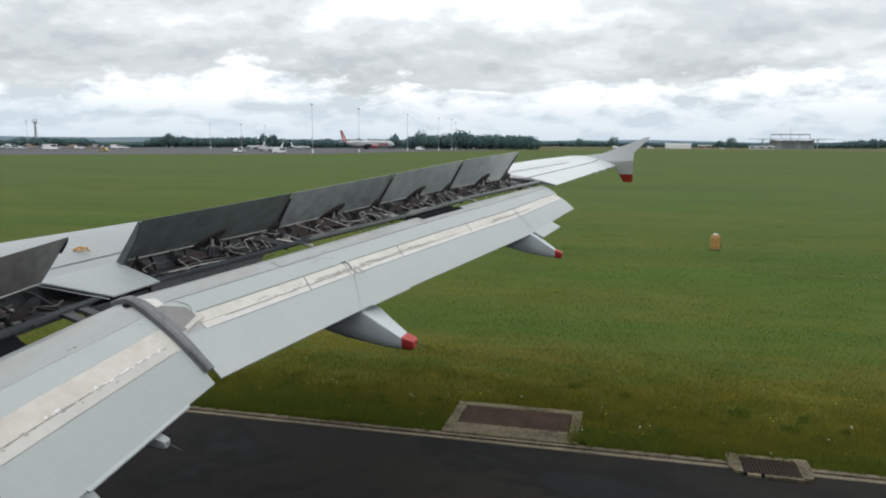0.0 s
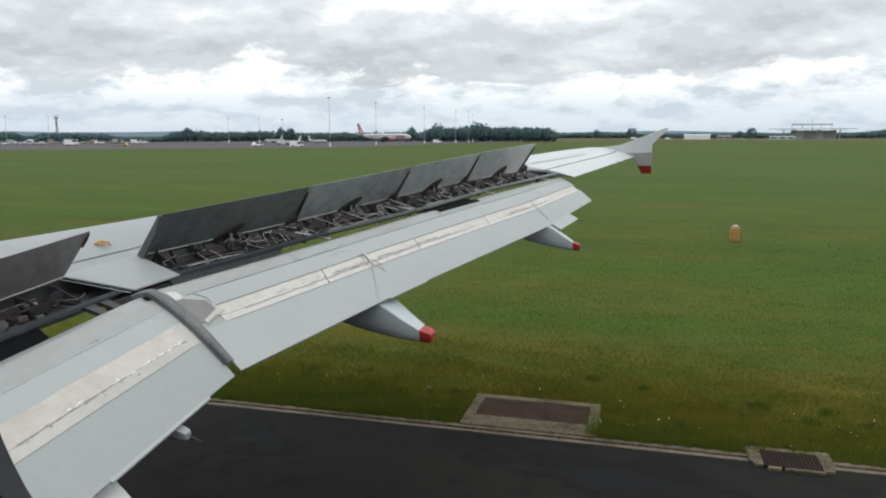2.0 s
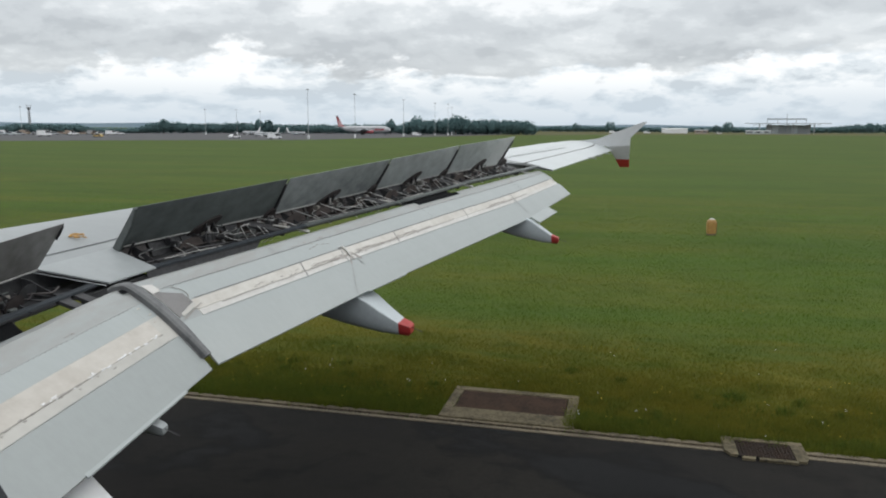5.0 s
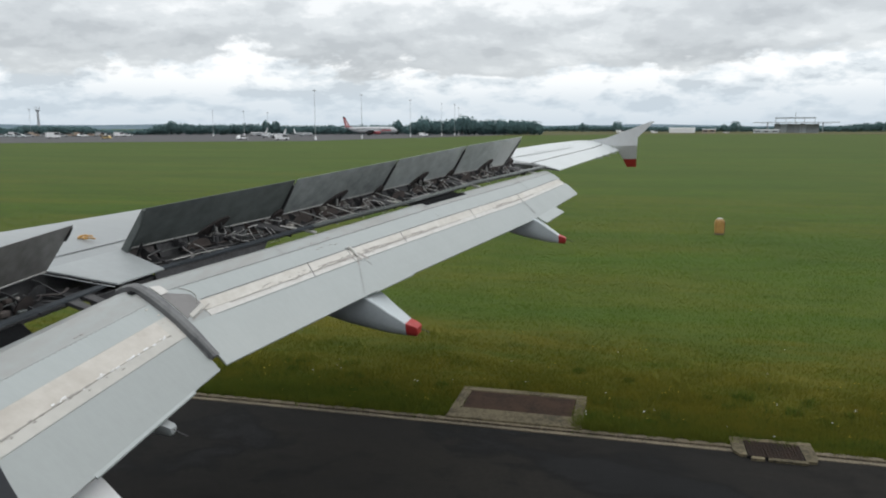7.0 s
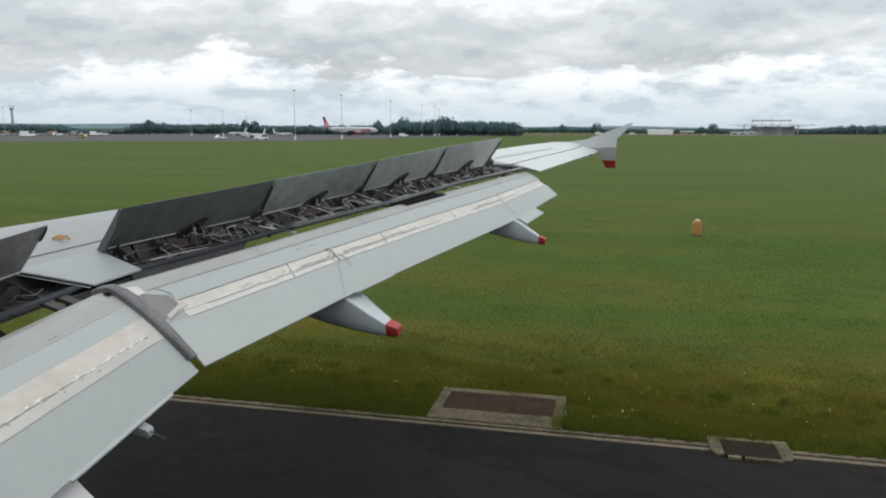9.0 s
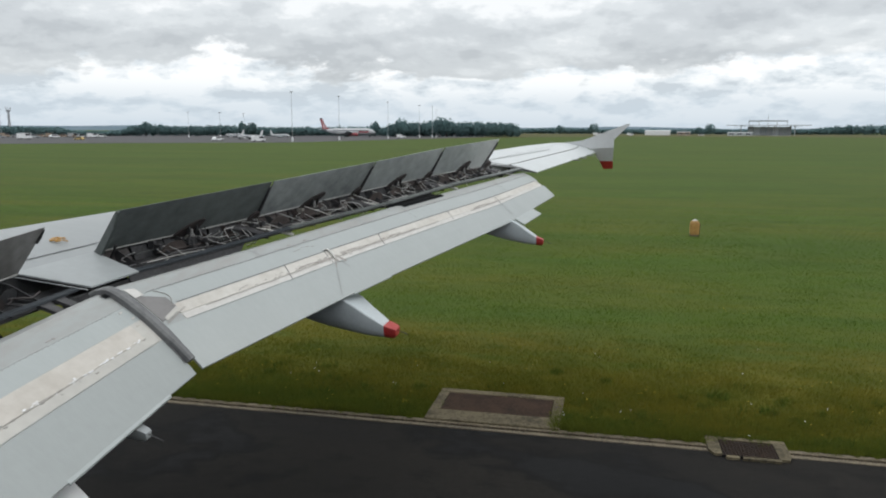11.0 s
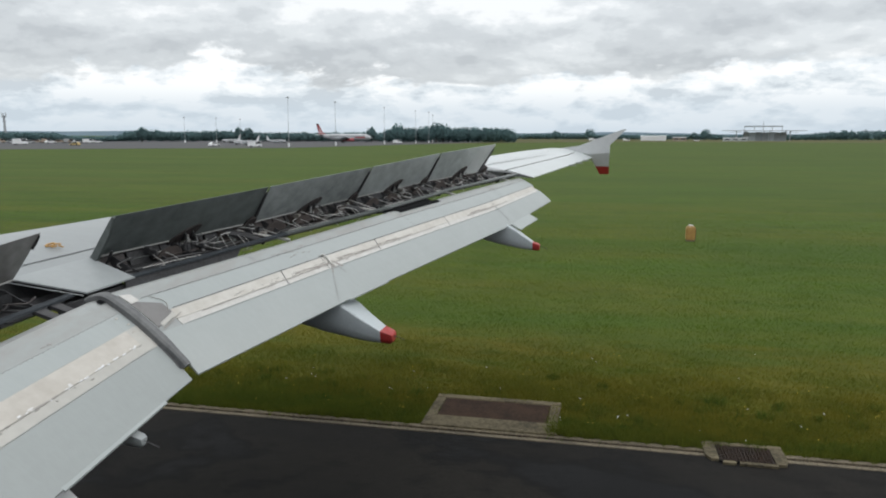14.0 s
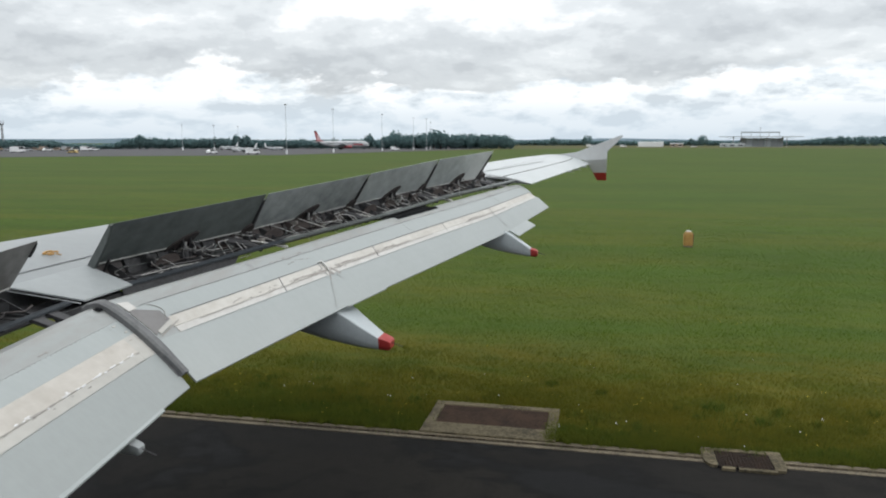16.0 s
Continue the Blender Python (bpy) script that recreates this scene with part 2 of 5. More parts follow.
M_HANGER = material("grey_brown_hanger", (0.30, 0.285, 0.26), 0.6, 0, (0.17, 0.16, 0.145), 6, 25, 0.5)
M_STREAK = material("faint_streak", (0.30, 0.315, 0.315), 0.5, 0, (0.38, 0.40, 0.405), 6, 30, 0.6)
M_BAY = material("dark_bay_interior", (0.060, 0.062, 0.066), 0.7, 0, (0.030, 0.030, 0.032), 8, 40, 0.6, 0.1, 60)
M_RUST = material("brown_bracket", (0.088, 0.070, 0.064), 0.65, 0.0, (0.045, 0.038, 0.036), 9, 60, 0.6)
M_PIPE = material("bare_steel_pipe", (0.44, 0.44, 0.43), 0.45, 0.2, (0.24, 0.24, 0.23), 10, 60, 0.4)
M_CAVITY_SHADE = material("cavity_shade", (0.010, 0.011, 0.012), 0.9, 0, (0.006, 0.006, 0.007), 6, 30, 0.5, spec=0.1)
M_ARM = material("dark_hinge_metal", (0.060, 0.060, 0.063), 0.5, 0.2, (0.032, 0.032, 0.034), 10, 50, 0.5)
M_SEAL = material("grey_rubbing_seal", (0.175, 0.18, 0.182), 0.6, 0, (0.11, 0.112, 0.115), 4, 20, 0.5, spec=0.3)
M_LIP = material("grey_seal_lip", (0.105, 0.118, 0.115), 0.65, 0, (0.06, 0.068, 0.066), 3, 30, 0.5)
M_LIP_PALE = material("pale_seal_lip", (0.17, 0.185, 0.182), 0.6, 0, (0.10, 0.11, 0.108), 3, 30, 0.5, spec=0.3)
M_INLIP = material("dark_blue_grey_lip", (0.048, 0.056, 0.064), 0.75, 0, (0.03, 0.035, 0.04), 3, 30, 0.5, spec=0.2)
M_SEAM = material("dark_panel_seam", (0.10, 0.105, 0.11), 0.7, 0, (0.06, 0.06, 0.06), 5, 40, 0.4)
M_FAIR = material("fairing_paint", (0.50, 0.55, 0.57), 0.4, 0, (0.40, 0.44, 0.46), 3, 40, 0.35, gloss_var=0.1)
M_PANEL = material("grey_composite_panel", (0.33, 0.355, 0.36), 0.5, 0, (0.28, 0.30, 0.305), 1.5, 14, 0.3)
M_FENCE = material("fence_paint", (0.60, 0.62, 0.63), 0.4, 0, (0.52, 0.54, 0.55), 2, 14, 0.3)
M_PIT = material("old_pit_concrete", (0.135, 0.114, 0.072), 0.9, 0, (0.055, 0.047, 0.03), 2.0, 25, 0.6, 0.3, 50, random_piece=0.2, contrast=1.8, spec=0.2)
M_COVE = material("dark_cove", (0.085, 0.092, 0.09), 0.6, 0, (0.05, 0.055, 0.055), 3, 20, 0.5)
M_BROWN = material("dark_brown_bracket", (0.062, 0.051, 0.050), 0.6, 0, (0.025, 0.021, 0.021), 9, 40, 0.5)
M_CREAM_OUT = material("dirty_white_sealant", (0.60, 0.585, 0.545), 0.5, 0, (0.47, 0.445, 0.40), 1.6, 9, 0.42, 0.01, 40)
M_CREAM_PALE = material("faded_cream_paint", (0.50, 0.49, 0.455), 0.5, 0, (0.42, 0.41, 0.38), 2.0, 9, 0.4)
M_CHALK = material("chalky_white_paint", (0.62, 0.615, 0.59), 0.55, 0, (0.51, 0.495, 0.465), 5, 16, 0.4)
M_SMEAR = material("oily_smear", (0.26, 0.245, 0.225), 0.55, 0, (0.40, 0.385, 0.36), 9, 60, 0.6)
M_OIL = material("brown_oil_stain", (0.27, 0.245, 0.225), 0.5, 0, (0.44, 0.42, 0.39), 14, 50, 0.6, contrast=1.6)
M_FAINT = material("faint_run", (0.29, 0.30, 0.298), 0.5, 0, (0.35, 0.368, 0.366), 6, 30, 0.6)
M_JOINT = material("fine_joint", (0.15, 0.15, 0.148), 0.7, 0, (0.10, 0.10, 0.098), 5, 40, 0.5)
M_RED = material("red_paint", (0.42, 0.035, 0.03), 0.45, 0, (0.30, 0.03, 0.03), 6, 40, 0.4)
M_YELLOW = material("yellow_tie_paint", (0.50, 0.27, 0.05), 0.5, 0, (0.35, 0.18, 0.04), 20, 80, 0.4)
M_WHITE = material("white_paint", (0.78, 0.79, 0.80), 0.4, 0, (0.68, 0.69, 0.70), 0.8, 10, 0.3)
M_FUSELAGE = material("fuselage_paint", (0.13, 0.14, 0.165), 0.45, 0, (0.10, 0.11, 0.13), 0.8, 10, 0.3)
M_CRIMSON = material("crimson_paint", (0.34, 0.075, 0.085), 0.45, 0, (0.28, 0.05, 0.06), 0.5, 3, 0.4)
M_FLASH = material("pink_white_paint", (0.62, 0.42, 0.42), 0.45, 0, (0.55, 0.34, 0.35), 0.5, 3, 0.4)
M_SILVER = material("silver_white_paint", (0.50, 0.51, 0.53), 0.4, 0, (0.42, 0.43, 0.45), 0.4, 3, 0.4)
M_CABIN = material("cabin_lining", (0.12, 0.112, 0.095), 0.6, 0, (0.09, 0.085, 0.075), 20, 90, 0.3)
M_ASPHALT = pavement("asphalt")
M_CONCRETE = material("edge_concrete", (0.170, 0.140, 0.092), 0.85, 0, (0.075, 0.062, 0.042), 2.2, 30, 0.6, 0.3, 50, random_piece=0.15, contrast=1.8)
M_COVER = material("rusty_cover", (0.052, 0.032, 0.022), 0.9, 0.0, (0.026, 0.018, 0.014), 2.5, 30, 0.5, 0.2, 60, contrast=1.8, spec=0.1)
M_GRASS = turf("grass", 0.80)
M_BLADE = turf("grass_blade", 1.42, leaf=True)
M_VERGE = turf("rough_verge_grass", 1.16, leaf=True, dry=0.02)
M_APRON = material("apron_tarmac", (0.055, 0.055, 0.060), 0.9, 0, (0.042, 0.042, 0.046), 0.02, 0.5, 0.5)
M_WOOD = material("hazy_far_foliage", (0.145, 0.235, 0.24), 0.9, 0, (0.12, 0.19, 0.195), 0.08, 1.2, 0.5, island=0.2, spec=0.1, leaf=0.45)
M_TRUNK = material("bark", (0.06, 0.05, 0.04), 0.9)
M_HILL = material("hazy_far_hills", (0.15, 0.205, 0.245), 0.95, 0, (0.11, 0.16, 0.19), 0.006, 0.03, 0.6, spec=0.05)
M_STEEL = material("galvanised_steel", (0.40, 0.42, 0.43), 0.5, 0.3, (0.30, 0.31, 0.32), 1, 10, 0.3)
M_GLASS = material("dark_window", (0.03, 0.035, 0.04), 0.15, 0, (0.02, 0.02, 0.025), 1, 5, 0.3)
M_TYRE = material("rubber", (0.02, 0.02, 0.02), 0.85)
M_GASKET = material("window_gasket_rubber", (0.06, 0.065, 0.078), 0.7, 0, (0.045, 0.05, 0.06), 20, 90, 0.4)
M_ORANGE = material("pale_yellow_paint", (0.55, 0.40, 0.15), 0.5)
M_BRICK = material("pale_brick", (0.36, 0.29, 0.23), 0.8, 0, (0.28, 0.22, 0.17), 0.5, 5, 0.5)
M_FLOWER = material("daisy_white", (0.8, 0.8, 0.76), 0.7)
M_DANDE = material("dandelion_yellow", (0.55, 0.42, 0.03), 0.7)


# ------------------------------------------------------------------ mesh helpers
def mesh_from(verts, faces, name="m", smooth=False):
    me = bpy.data.meshes.new(name)
    me.from_pydata([tuple(v) for v in verts], [], faces)
    me.update()
    bm = bmesh.new()
    bm.from_mesh(me)
    bmesh.ops.recalc_face_normals(bm, faces=bm.faces)
    bm.to_mesh(me)
    bm.free()
    if smooth:
        me.shade_smooth()
    return me


def part(name, me, mat, parent, label=""):
    ob = new(name, me)
    if mat and not me.materials:
        me.materials.append(mat)
    if parent:
        ob.parent = parent
    if label:
        ob["label"] = label
    return ob


def thing(name, label, category, at=(0, 0, 0), group="", kind=""):
    ob = new(name)
    ob.empty_display_size = 0.2
    ob.location = at
    return tagged(ob, label, category, group, kind)


def loft(loops, closed=True, caps=True, smooth=True):
    n = len(loops[0])
    verts = [v for lp in loops for v in lp]
    faces = []
    for i in range(len(loops) - 1):
        for j in range(n if closed else n - 1):
            k = (j + 1) % n
            faces.append((i * n + j, i * n + k, (i + 1) * n + k, (i + 1) * n + j))
    if caps and closed:
        faces.append(tuple(range(n)))
        faces.append(tuple(range((len(loops) - 1) * n, len(loops) * n)))
    me = mesh_from(verts, faces, smooth=smooth)
    if smooth:
        me.set_sharp_from_angle(angle=radians(32))
    return me


def slab(top, thick, drop=(0, 0, -1)):
    """A plate from the corner points of its upper face."""
    d = Vector(drop).normalized() * thick
    n = len(top)
    verts = [Vector(p) for p in top] + [Vector(p) + d for p in top]
    faces = [tuple(range(n)), tuple(range(2 * n - 1, n - 1, -1))]
    faces += [(i, (i + 1) % n, n + (i + 1) % n, n + i) for i in range(n)]
    return mesh_from(verts, faces)


def tube(points, r, sides=6):
    """A pipe through points."""
    pts = [Vector(p) for p in points]
    loops = []
    for i, p in enumerate(pts):
        d = (pts[min(i + 1, len(pts) - 1)] - pts[max(i - 1, 0)]).normalized()
        a = d.orthogonal().normalized() if abs(d.z) > 0.9 else d.cross(Vector((0, 0, 1))).normalized()
        b = d.cross(a)
        rr = r[i] if isinstance(r, (list, tuple)) else r
        loops.append([p + rr * (math.cos(q) * a + math.sin(q) * b) for q in (2 * math.pi * s / sides for s in range(sides))])
    return loft(loops)


def box(x0, x1, y0, y1, z0, z1, bevel=0.0):
    bm = bmesh.new()
    bmesh.ops.create_cube(bm, size=1, matrix=Matrix.LocRotScale(((x0 + x1) / 2, (y0 + y1) / 2, (z0 + z1) / 2), None, (x1 - x0, y1 - y0, z1 - z0)))
    if bevel:
        bmesh.ops.bevel(bm, geom=bm.edges[:], offset=bevel, segments=1, affect="EDGES")
    me = bpy.data.meshes.new("box")
    bm.to_mesh(me)
    bm.free()
    return me


def join(meshes):
    verts, faces = [], []
    for me in meshes:
        o = len(verts)
        verts += [v.co.copy() for v in me.vertices]
        faces += [tuple(o + i for i in p.vertices) for p in me.polygons]
    return mesh_from(verts, faces)


def lerp(a, b, t):
    return Vector(a).lerp(Vector(b), t)


def table(x, rows):
    """Straight-line interpolation in rows of (x, value)."""
    return float(np.interp(x, [r[0] for r in rows], [r[1] for r in rows]))


def polar(az, d, z=0.0):
    """A place at a bearing in degrees from +y towards +x."""
    return Vector((d * math.sin(radians(az)), d * math.cos(radians(az)), z))


# ------------------------------------------------------------------ ground
def sheet(name, x0, x1, y0, y1, z, mat, label, category, steps=1):
    me = mesh_from([(x0, y0, z), (x1, y0, z), (x1, y1, z), (x0, y1, z)], [(0, 1, 2, 3)])
    return tagged(part(name, me, mat, None), label, category, kind="structure")


sheet("ground", -4500, 4500, -4500, 4500, 0.0, M_GRASS, "mown green airfield grass reaching the horizon", "ground")

EDGE_Y = 10.2
tagged(part("taxiway", box(-400, 400, -22.0, EDGE_Y, -0.2, 0.02), M_ASPHALT, None),
       "dark weathered asphalt taxiway beside grass", "taxiway", kind="structure")
tagged(part("apron", slab([polar(-66, 262, 0.03), polar(-50, 258, 0.03), polar(-36, 258, 0.03), polar(-24, 262, 0.03), polar(-15.5, 350, 0.03), polar(-9, 480, 0.03),
                           polar(-9, 1000, 0.03), polar(-66, 1000, 0.03)], 0.2), M_APRON, None),
       "grey tarmac parking apron beyond the grass", "apron", kind="structure")

M_DRY = material("dry_grass", (0.098, 0.092, 0.042), 0.9, 0, (0.070, 0.075, 0.028), 0.03, 0.4, 0.5, stretch=(0.3, 2.0, 1), spec=0.1, contrast=1.6)
tagged(part("dry_margin", slab([polar(-15.0, 352, 0.03), polar(-8, 440, 0.03), polar(0, 560, 0.03), polar(20, 620, 0.03), polar(45, 640, 0.03), polar(45, 1150, 0.03), polar(20, 1150, 0.03), polar(0, 1150, 0.03), polar(-8.9, 1150, 0.03), polar(-8.9, 484, 0.03)], 0.2), M_DRY, None),
       "dry brownish grass margin before the far woods", "grass", kind="structure")

# ------------------------------------------------------------------ wing geometry
def le_x(y):
    return -9.65 + 0.52 * y


def te_x(y):
    if y <= 5.2:
        return -4.324
    if y <= 12.3:
        return -6.68 + 0.453 * y
    return -1.108 + 0.32 * (y - 12.3)


def crown(u):
    """Upper skin's height along the chord: nose below, crest at 38 %, edge at 0."""
    if u < 0.38:
        return -0.45 + 1.45 * math.sqrt(max(0.0, 1 - (1 - u / 0.38) ** 2.2))
    v = (u - 0.38) / 0.62
    return 1 - 0.55 * v ** 2 - 0.45 * v ** 1.3


def base_z(y):
    return 2.627 + 0.089 * y


def skin_z(x, y):
    c = te_x(y) - le_x(y)
    u = min(max((x - le_x(y)) / c, 0), 1)
    tip = min(1.0, max(0.0, (y - 14.75) / 0.5)) ** 2      # fillet up into the fence
    return base_z(y) + 0.10 * c * crown(u) * (1 - 0.10 * tip) + 0.055 * tip * math.sin(math.pi * min(1, max(0, (u - 0.3) / 0.7)))


HINGE = [(-4.74, 3.0, 3.02), (-4.74, 5.22, 3.20), (-4.57, 5.88, 3.28), (-3.83, 7.57, 3.43), (-3.18, 9.16, 3.59), (-2.57, 10.60, 3.72), (-1.85, 12.01, 3.83)]
SHUT = [(-4.20, 3.0, 2.90), (-4.15, 5.27, 3.10), (-4.06, 5.79, 3.14), (-3.34, 7.51, 3.31), (-2.64, 9.12, 3.46), (-2.09, 10.54, 3.61), (-1.30, 12.25, 3.76)]
RAISED = [(-4.22, 5.75, 3.683), (-3.493, 7.42, 3.847), (-2.828, 9.0, 4.004), (-2.246, 10.45, 4.152), (-1.659, 11.95, 4.265)]


def hinge_x(y):
    if y > 12.02:
        return table(y, [(12.02, -1.66 + 0.0), (15.15, -0.52)])
    return table(y, [(p[1], p[0]) for p in HINGE])


airliner = thing("airliner", "grey-white airliner wing with raised spoilers and lowered flaps", "airliner", (0, 0, 0))


def wing_box():
    loops = []
    ys = [-0.1, 1, 2, 3.5, 4.6, 5.21, 5.55, 5.88, 6.4, 7, 7.57, 8.3, 9.16, 10, 10.6, 11.3, 12.01, 12.3, 13, 13.8, 14.5, 14.75, 14.9, 15.05, 15.15, 15.24]
    us = [0.0, 0.012, 0.035, 0.07, 0.12, 0.18, 0.26, 0.34, 0.42, 0.5, 0.58, 0.66, 0.74, 0.82, 0.9, 0.95, 1.0]
    for y in ys:
        a, b = le_x(y), hinge_x(y) - 0.012
        top = [Vector((a + (b - a) * u, y, skin_z(a + (b - a) * u, y))) for u in us]
        c = te_x(y) - a
        depth = 0.11 * c
        low = []
        for u in reversed(us[1:]):
            x = a + (b - a) * u
            low.append(Vector((x, y, base_z(y) - 0.02 * c - depth * math.sin(math.pi * min(1, u * 0.9 + 0.06)) * 0.6)))
        loops.append(top + low)
    me = loft(loops)
    me.materials.append(M_WING)
    me.materials.append(M_BAY)
    me.materials.append(M_WING_SHEEN)
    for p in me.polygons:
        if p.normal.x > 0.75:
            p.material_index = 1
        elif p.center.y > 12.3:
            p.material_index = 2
    return me


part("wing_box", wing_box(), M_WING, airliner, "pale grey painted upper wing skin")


def on_skin(x, y, lift=0.0):
    return Vector((x, y, skin_z(x, y) + lift))


# fixed corner panel between the two spoiler groups
part("corner_panel", slab([(-4.755, 5.10, 3.222), (-4.15, 5.27, 3.10), (-4.06, 5.79, 3.14), (-4.58, 5.88, 3.283)], 0.014), M_PANEL, airliner)
part("root_panel", slab([(-4.755, -0.1, 2.77), (-4.2, -0.1, 2.64), (-4.2, 2.98, 2.90), (-4.755, 2.98, 3.02)], 0.04), M_WING, airliner)
# outer fixed panel and aileron
part("outer_panel", slab([on_skin(-1.86, 12.03), on_skin(-1.50, 12.20), (-1.10, 12.32, 3.72), on_skin(-1.67, 12.33)], 0.02), M_COVE, airliner)


def aileron():
    loops = []
    for y in (12.35, 13.0, 13.7, 14.4, 14.75, 15.0, 15.12, 15.24):
        a, b = hinge_x(y) + 0.006, te_x(y)
        za, zb = skin_z(a, y), skin_z(b, y) - 0.01
        loops.append([Vector((a, y, za)), Vector(((a + b) / 2, y, (za + zb) / 2 + 0.006)), Vector((b, y, zb)), Vector((b, y, zb - 0.012)), Vector((a, y, za - 0.10))])
    return loft(loops, smooth=False)


part("aileron", aileron(), M_WING_SHEEN, airliner)


def spoiler(inner, outer, top_in, top_out, mat=M_SPOILER, pale=2.0, bar=(-0.2, 0.88, 0.021), rib=False):
    """A raised panel: hinge corners, raised edge corners."""
    a, b, c, d = (Vector(v) for v in (inner, outer, top_out, top_in))
    span = (b - a).normalized()
    a, d = a + span * 0.015, d + span * 0.015
    b, c = b - span * 0.015, c - span * 0.015
    face = (b - a).cross(d - a).normalized()
    if face.x < 0:
        face = -face
    n = 10
    # wedge section: thick at the hinge, thin at the edge, skin in front and dark underside behind
    loops = []
    for s in range(n + 1):
        t = s / n
        h, e = a.lerp(b, t), d.lerp(c, t)
        loops.append([h - face * 0.012, e - face * 0.0015, e + face * 0.0015, h.lerp(e, 0.5) + face * 0.026, h.lerp(e, 0.10) + face * 0.042, h + face * 0.02])
    me = loft(loops, smooth=False)
    me.materials.append(mat)
    me.materials.append(M_SPOILER_PALE)
    me.materials.append(M_RIB)
    for p in me.polygons:
        if abs(p.normal.dot(span)) > 0.8:
            p.material_index = 2
        elif (p.center - a).dot(span) > pale * (b - a).length:
            p.material_index = 1
    ob = part("spoiler", me, mat, airliner, "raised spoiler panel with dark underside")
    # bright front edge strip along the hinge
    strip = tube([h_ + face * 0.045 for h_ in (a.lerp(d, 0.09), b.lerp(c, 0.09))], 0.008, 5)
    part("edge_strip", strip, M_PIPE, ob, "thin bare metal edge strip")
    # slim seal bar in the gap at the outer end
    f0, f1, r = bar
    part("seal_bar", tube([b.lerp(c, f0) + face * 2.4 * r, b.lerp(c, (f0 + f1) / 2) + face * 1.9 * r, b.lerp(c, f1) + face * 0.7 * r], [r, r, r * 0.7], 6), M_ARM, ob, "dark slim seal bar")
    # rib that closes the inner end
    if rib:
        q = [a + face * 0.0, d + face * 0.0, d + face * 0.02, d.lerp(a, 0.3) + face * 0.07, a + face * 0.085]
        part("end_rib", slab([p - span * 0.02 for p in q], 0.03, span), M_RIB, ob, "dark green-grey closing rib")
        part("stop_pin", tube([a.lerp(d, -0.1) + face * 0.1 + span * 0.10, a.lerp(d, 0.26) + face * 0.08 + span * 0.10], 0.014, 6), M_ARM, ob)
    return ob


spoilers = []
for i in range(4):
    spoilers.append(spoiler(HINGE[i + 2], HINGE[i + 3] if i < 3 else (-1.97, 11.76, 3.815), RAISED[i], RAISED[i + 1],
                            (M_SPOILER_SHADED, M_SPOILER_MID, M_SPOILER, M_SPOILER)[i], 0.80 if i == 3 else 2.0, rib=i == 0))
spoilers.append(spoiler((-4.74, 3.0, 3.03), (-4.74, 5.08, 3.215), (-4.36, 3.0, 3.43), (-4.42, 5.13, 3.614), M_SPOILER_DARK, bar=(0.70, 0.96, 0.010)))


# ------------------------------------------------------------------ flaps
O_LE = [(-3.86, 5.15, 3.117), (-3.42, 6.39, 3.222), (-2.45, 9.10, 3.470), (-1.317, 12.25, 3.71)]
O_TE = [(-3.09, 5.15, 2.510), (-2.396, 7.285, 2.770), (-1.294, 10.67, 3.085), (-0.782, 12.25, 3.339)]
I_LE = [(-3.94, 0.6, 2.60), (-3.90, 3.775, 2.960), (-3.86, 5.02, 3.097)]
I_TE = [(-2.80, 0.6, 2.13), (-2.95, 3.225, 2.358), (-3.10, 5.02, 2.490)]


def edge_at(rows, y):
    return Vector((table(y, [(r[1], r[0]) for r in rows]), y, table(y, [(r[1], r[2]) for r in rows])))


def flap_point(le, te, y, u, lift=0.0):
    """On the flap's upper skin: u = 0 at the visible front edge, 1 at the trailing edge; below 0 it rounds down into the nose."""
    a, b = edge_at(le, y), edge_at(te, y)
    chord = (b - a)
    up = Vector((0, 1, 0)).cross(chord).normalized()
    if up.z < 0:
        up = -up
    c = chord.length
    if u >= 0:
        return a + chord * u + up * (0.075 * c * (u ** 0.75) * (1 - u) * 2.2 + lift)
    q = -u
    return a + Vector((-0.22 * c * math.sin(min(q, 1) * 1.57), 0, -0.16 * c * (1 - math.cos(min(q, 1) * 1.57)))) + up * lift


def flap_skin(le, te, ys, us, lift=0.0, thick=0.02):
    """A strip of skin over the span; us may be a function of y."""
    top = [[flap_point(le, te, y, u, lift) for u in (us(y) if callable(us) else us)] for y in ys]
    loops = []
    for row in top:
        low = [p + Vector((-0.35, 0, -1)).normalized() * thick * (1 if 0 < k < len(row) - 1 else 0.6) for k, p in enumerate(row)]
        loops.append(row + low[::-1])
    return loft(loops, smooth=False)


def spread(a, b, n):
    return [a + (b - a) * i / n for i in range(n + 1)]


def lerp1(a, b, t):
    return a + (b - a) * t


def strip_u(y):
    """Front and rear edge of the outer flap's cream strip."""
    t = (y - 5.15) / 7.1
    return 0.355 + 0.06 * t, 0.538 + 0.075 * t


outer_flap = part("outer_flap", flap_skin(O_LE, O_TE, spread(5.15, 12.25, 24), [-1, -0.8, -0.6, -0.4, -0.2, 0, 0.05, 0.10, 0.148], 0.0, 0.05), M_FLAP_NOSE, airliner,
                  "lowered outer flap, worn grey nose skin")
part("fore_panel", flap_skin(O_LE, O_TE, spread(5.15, 12.25, 24), lambda y: [0.15, 0.21, 0.28, strip_u(y)[0]], 0.0, 0.03), M_FLAP, outer_flap, "pale grey fore skin with faint stains")
part("rear_panel", flap_skin(O_LE, O_TE, spread(5.15, 12.25, 24), lambda y: [strip_u(y)[1], 0.62, 0.75, 0.88, 1.0], 0.0, 0.02), M_FLAP, outer_flap, "smooth pale grey rear skin")
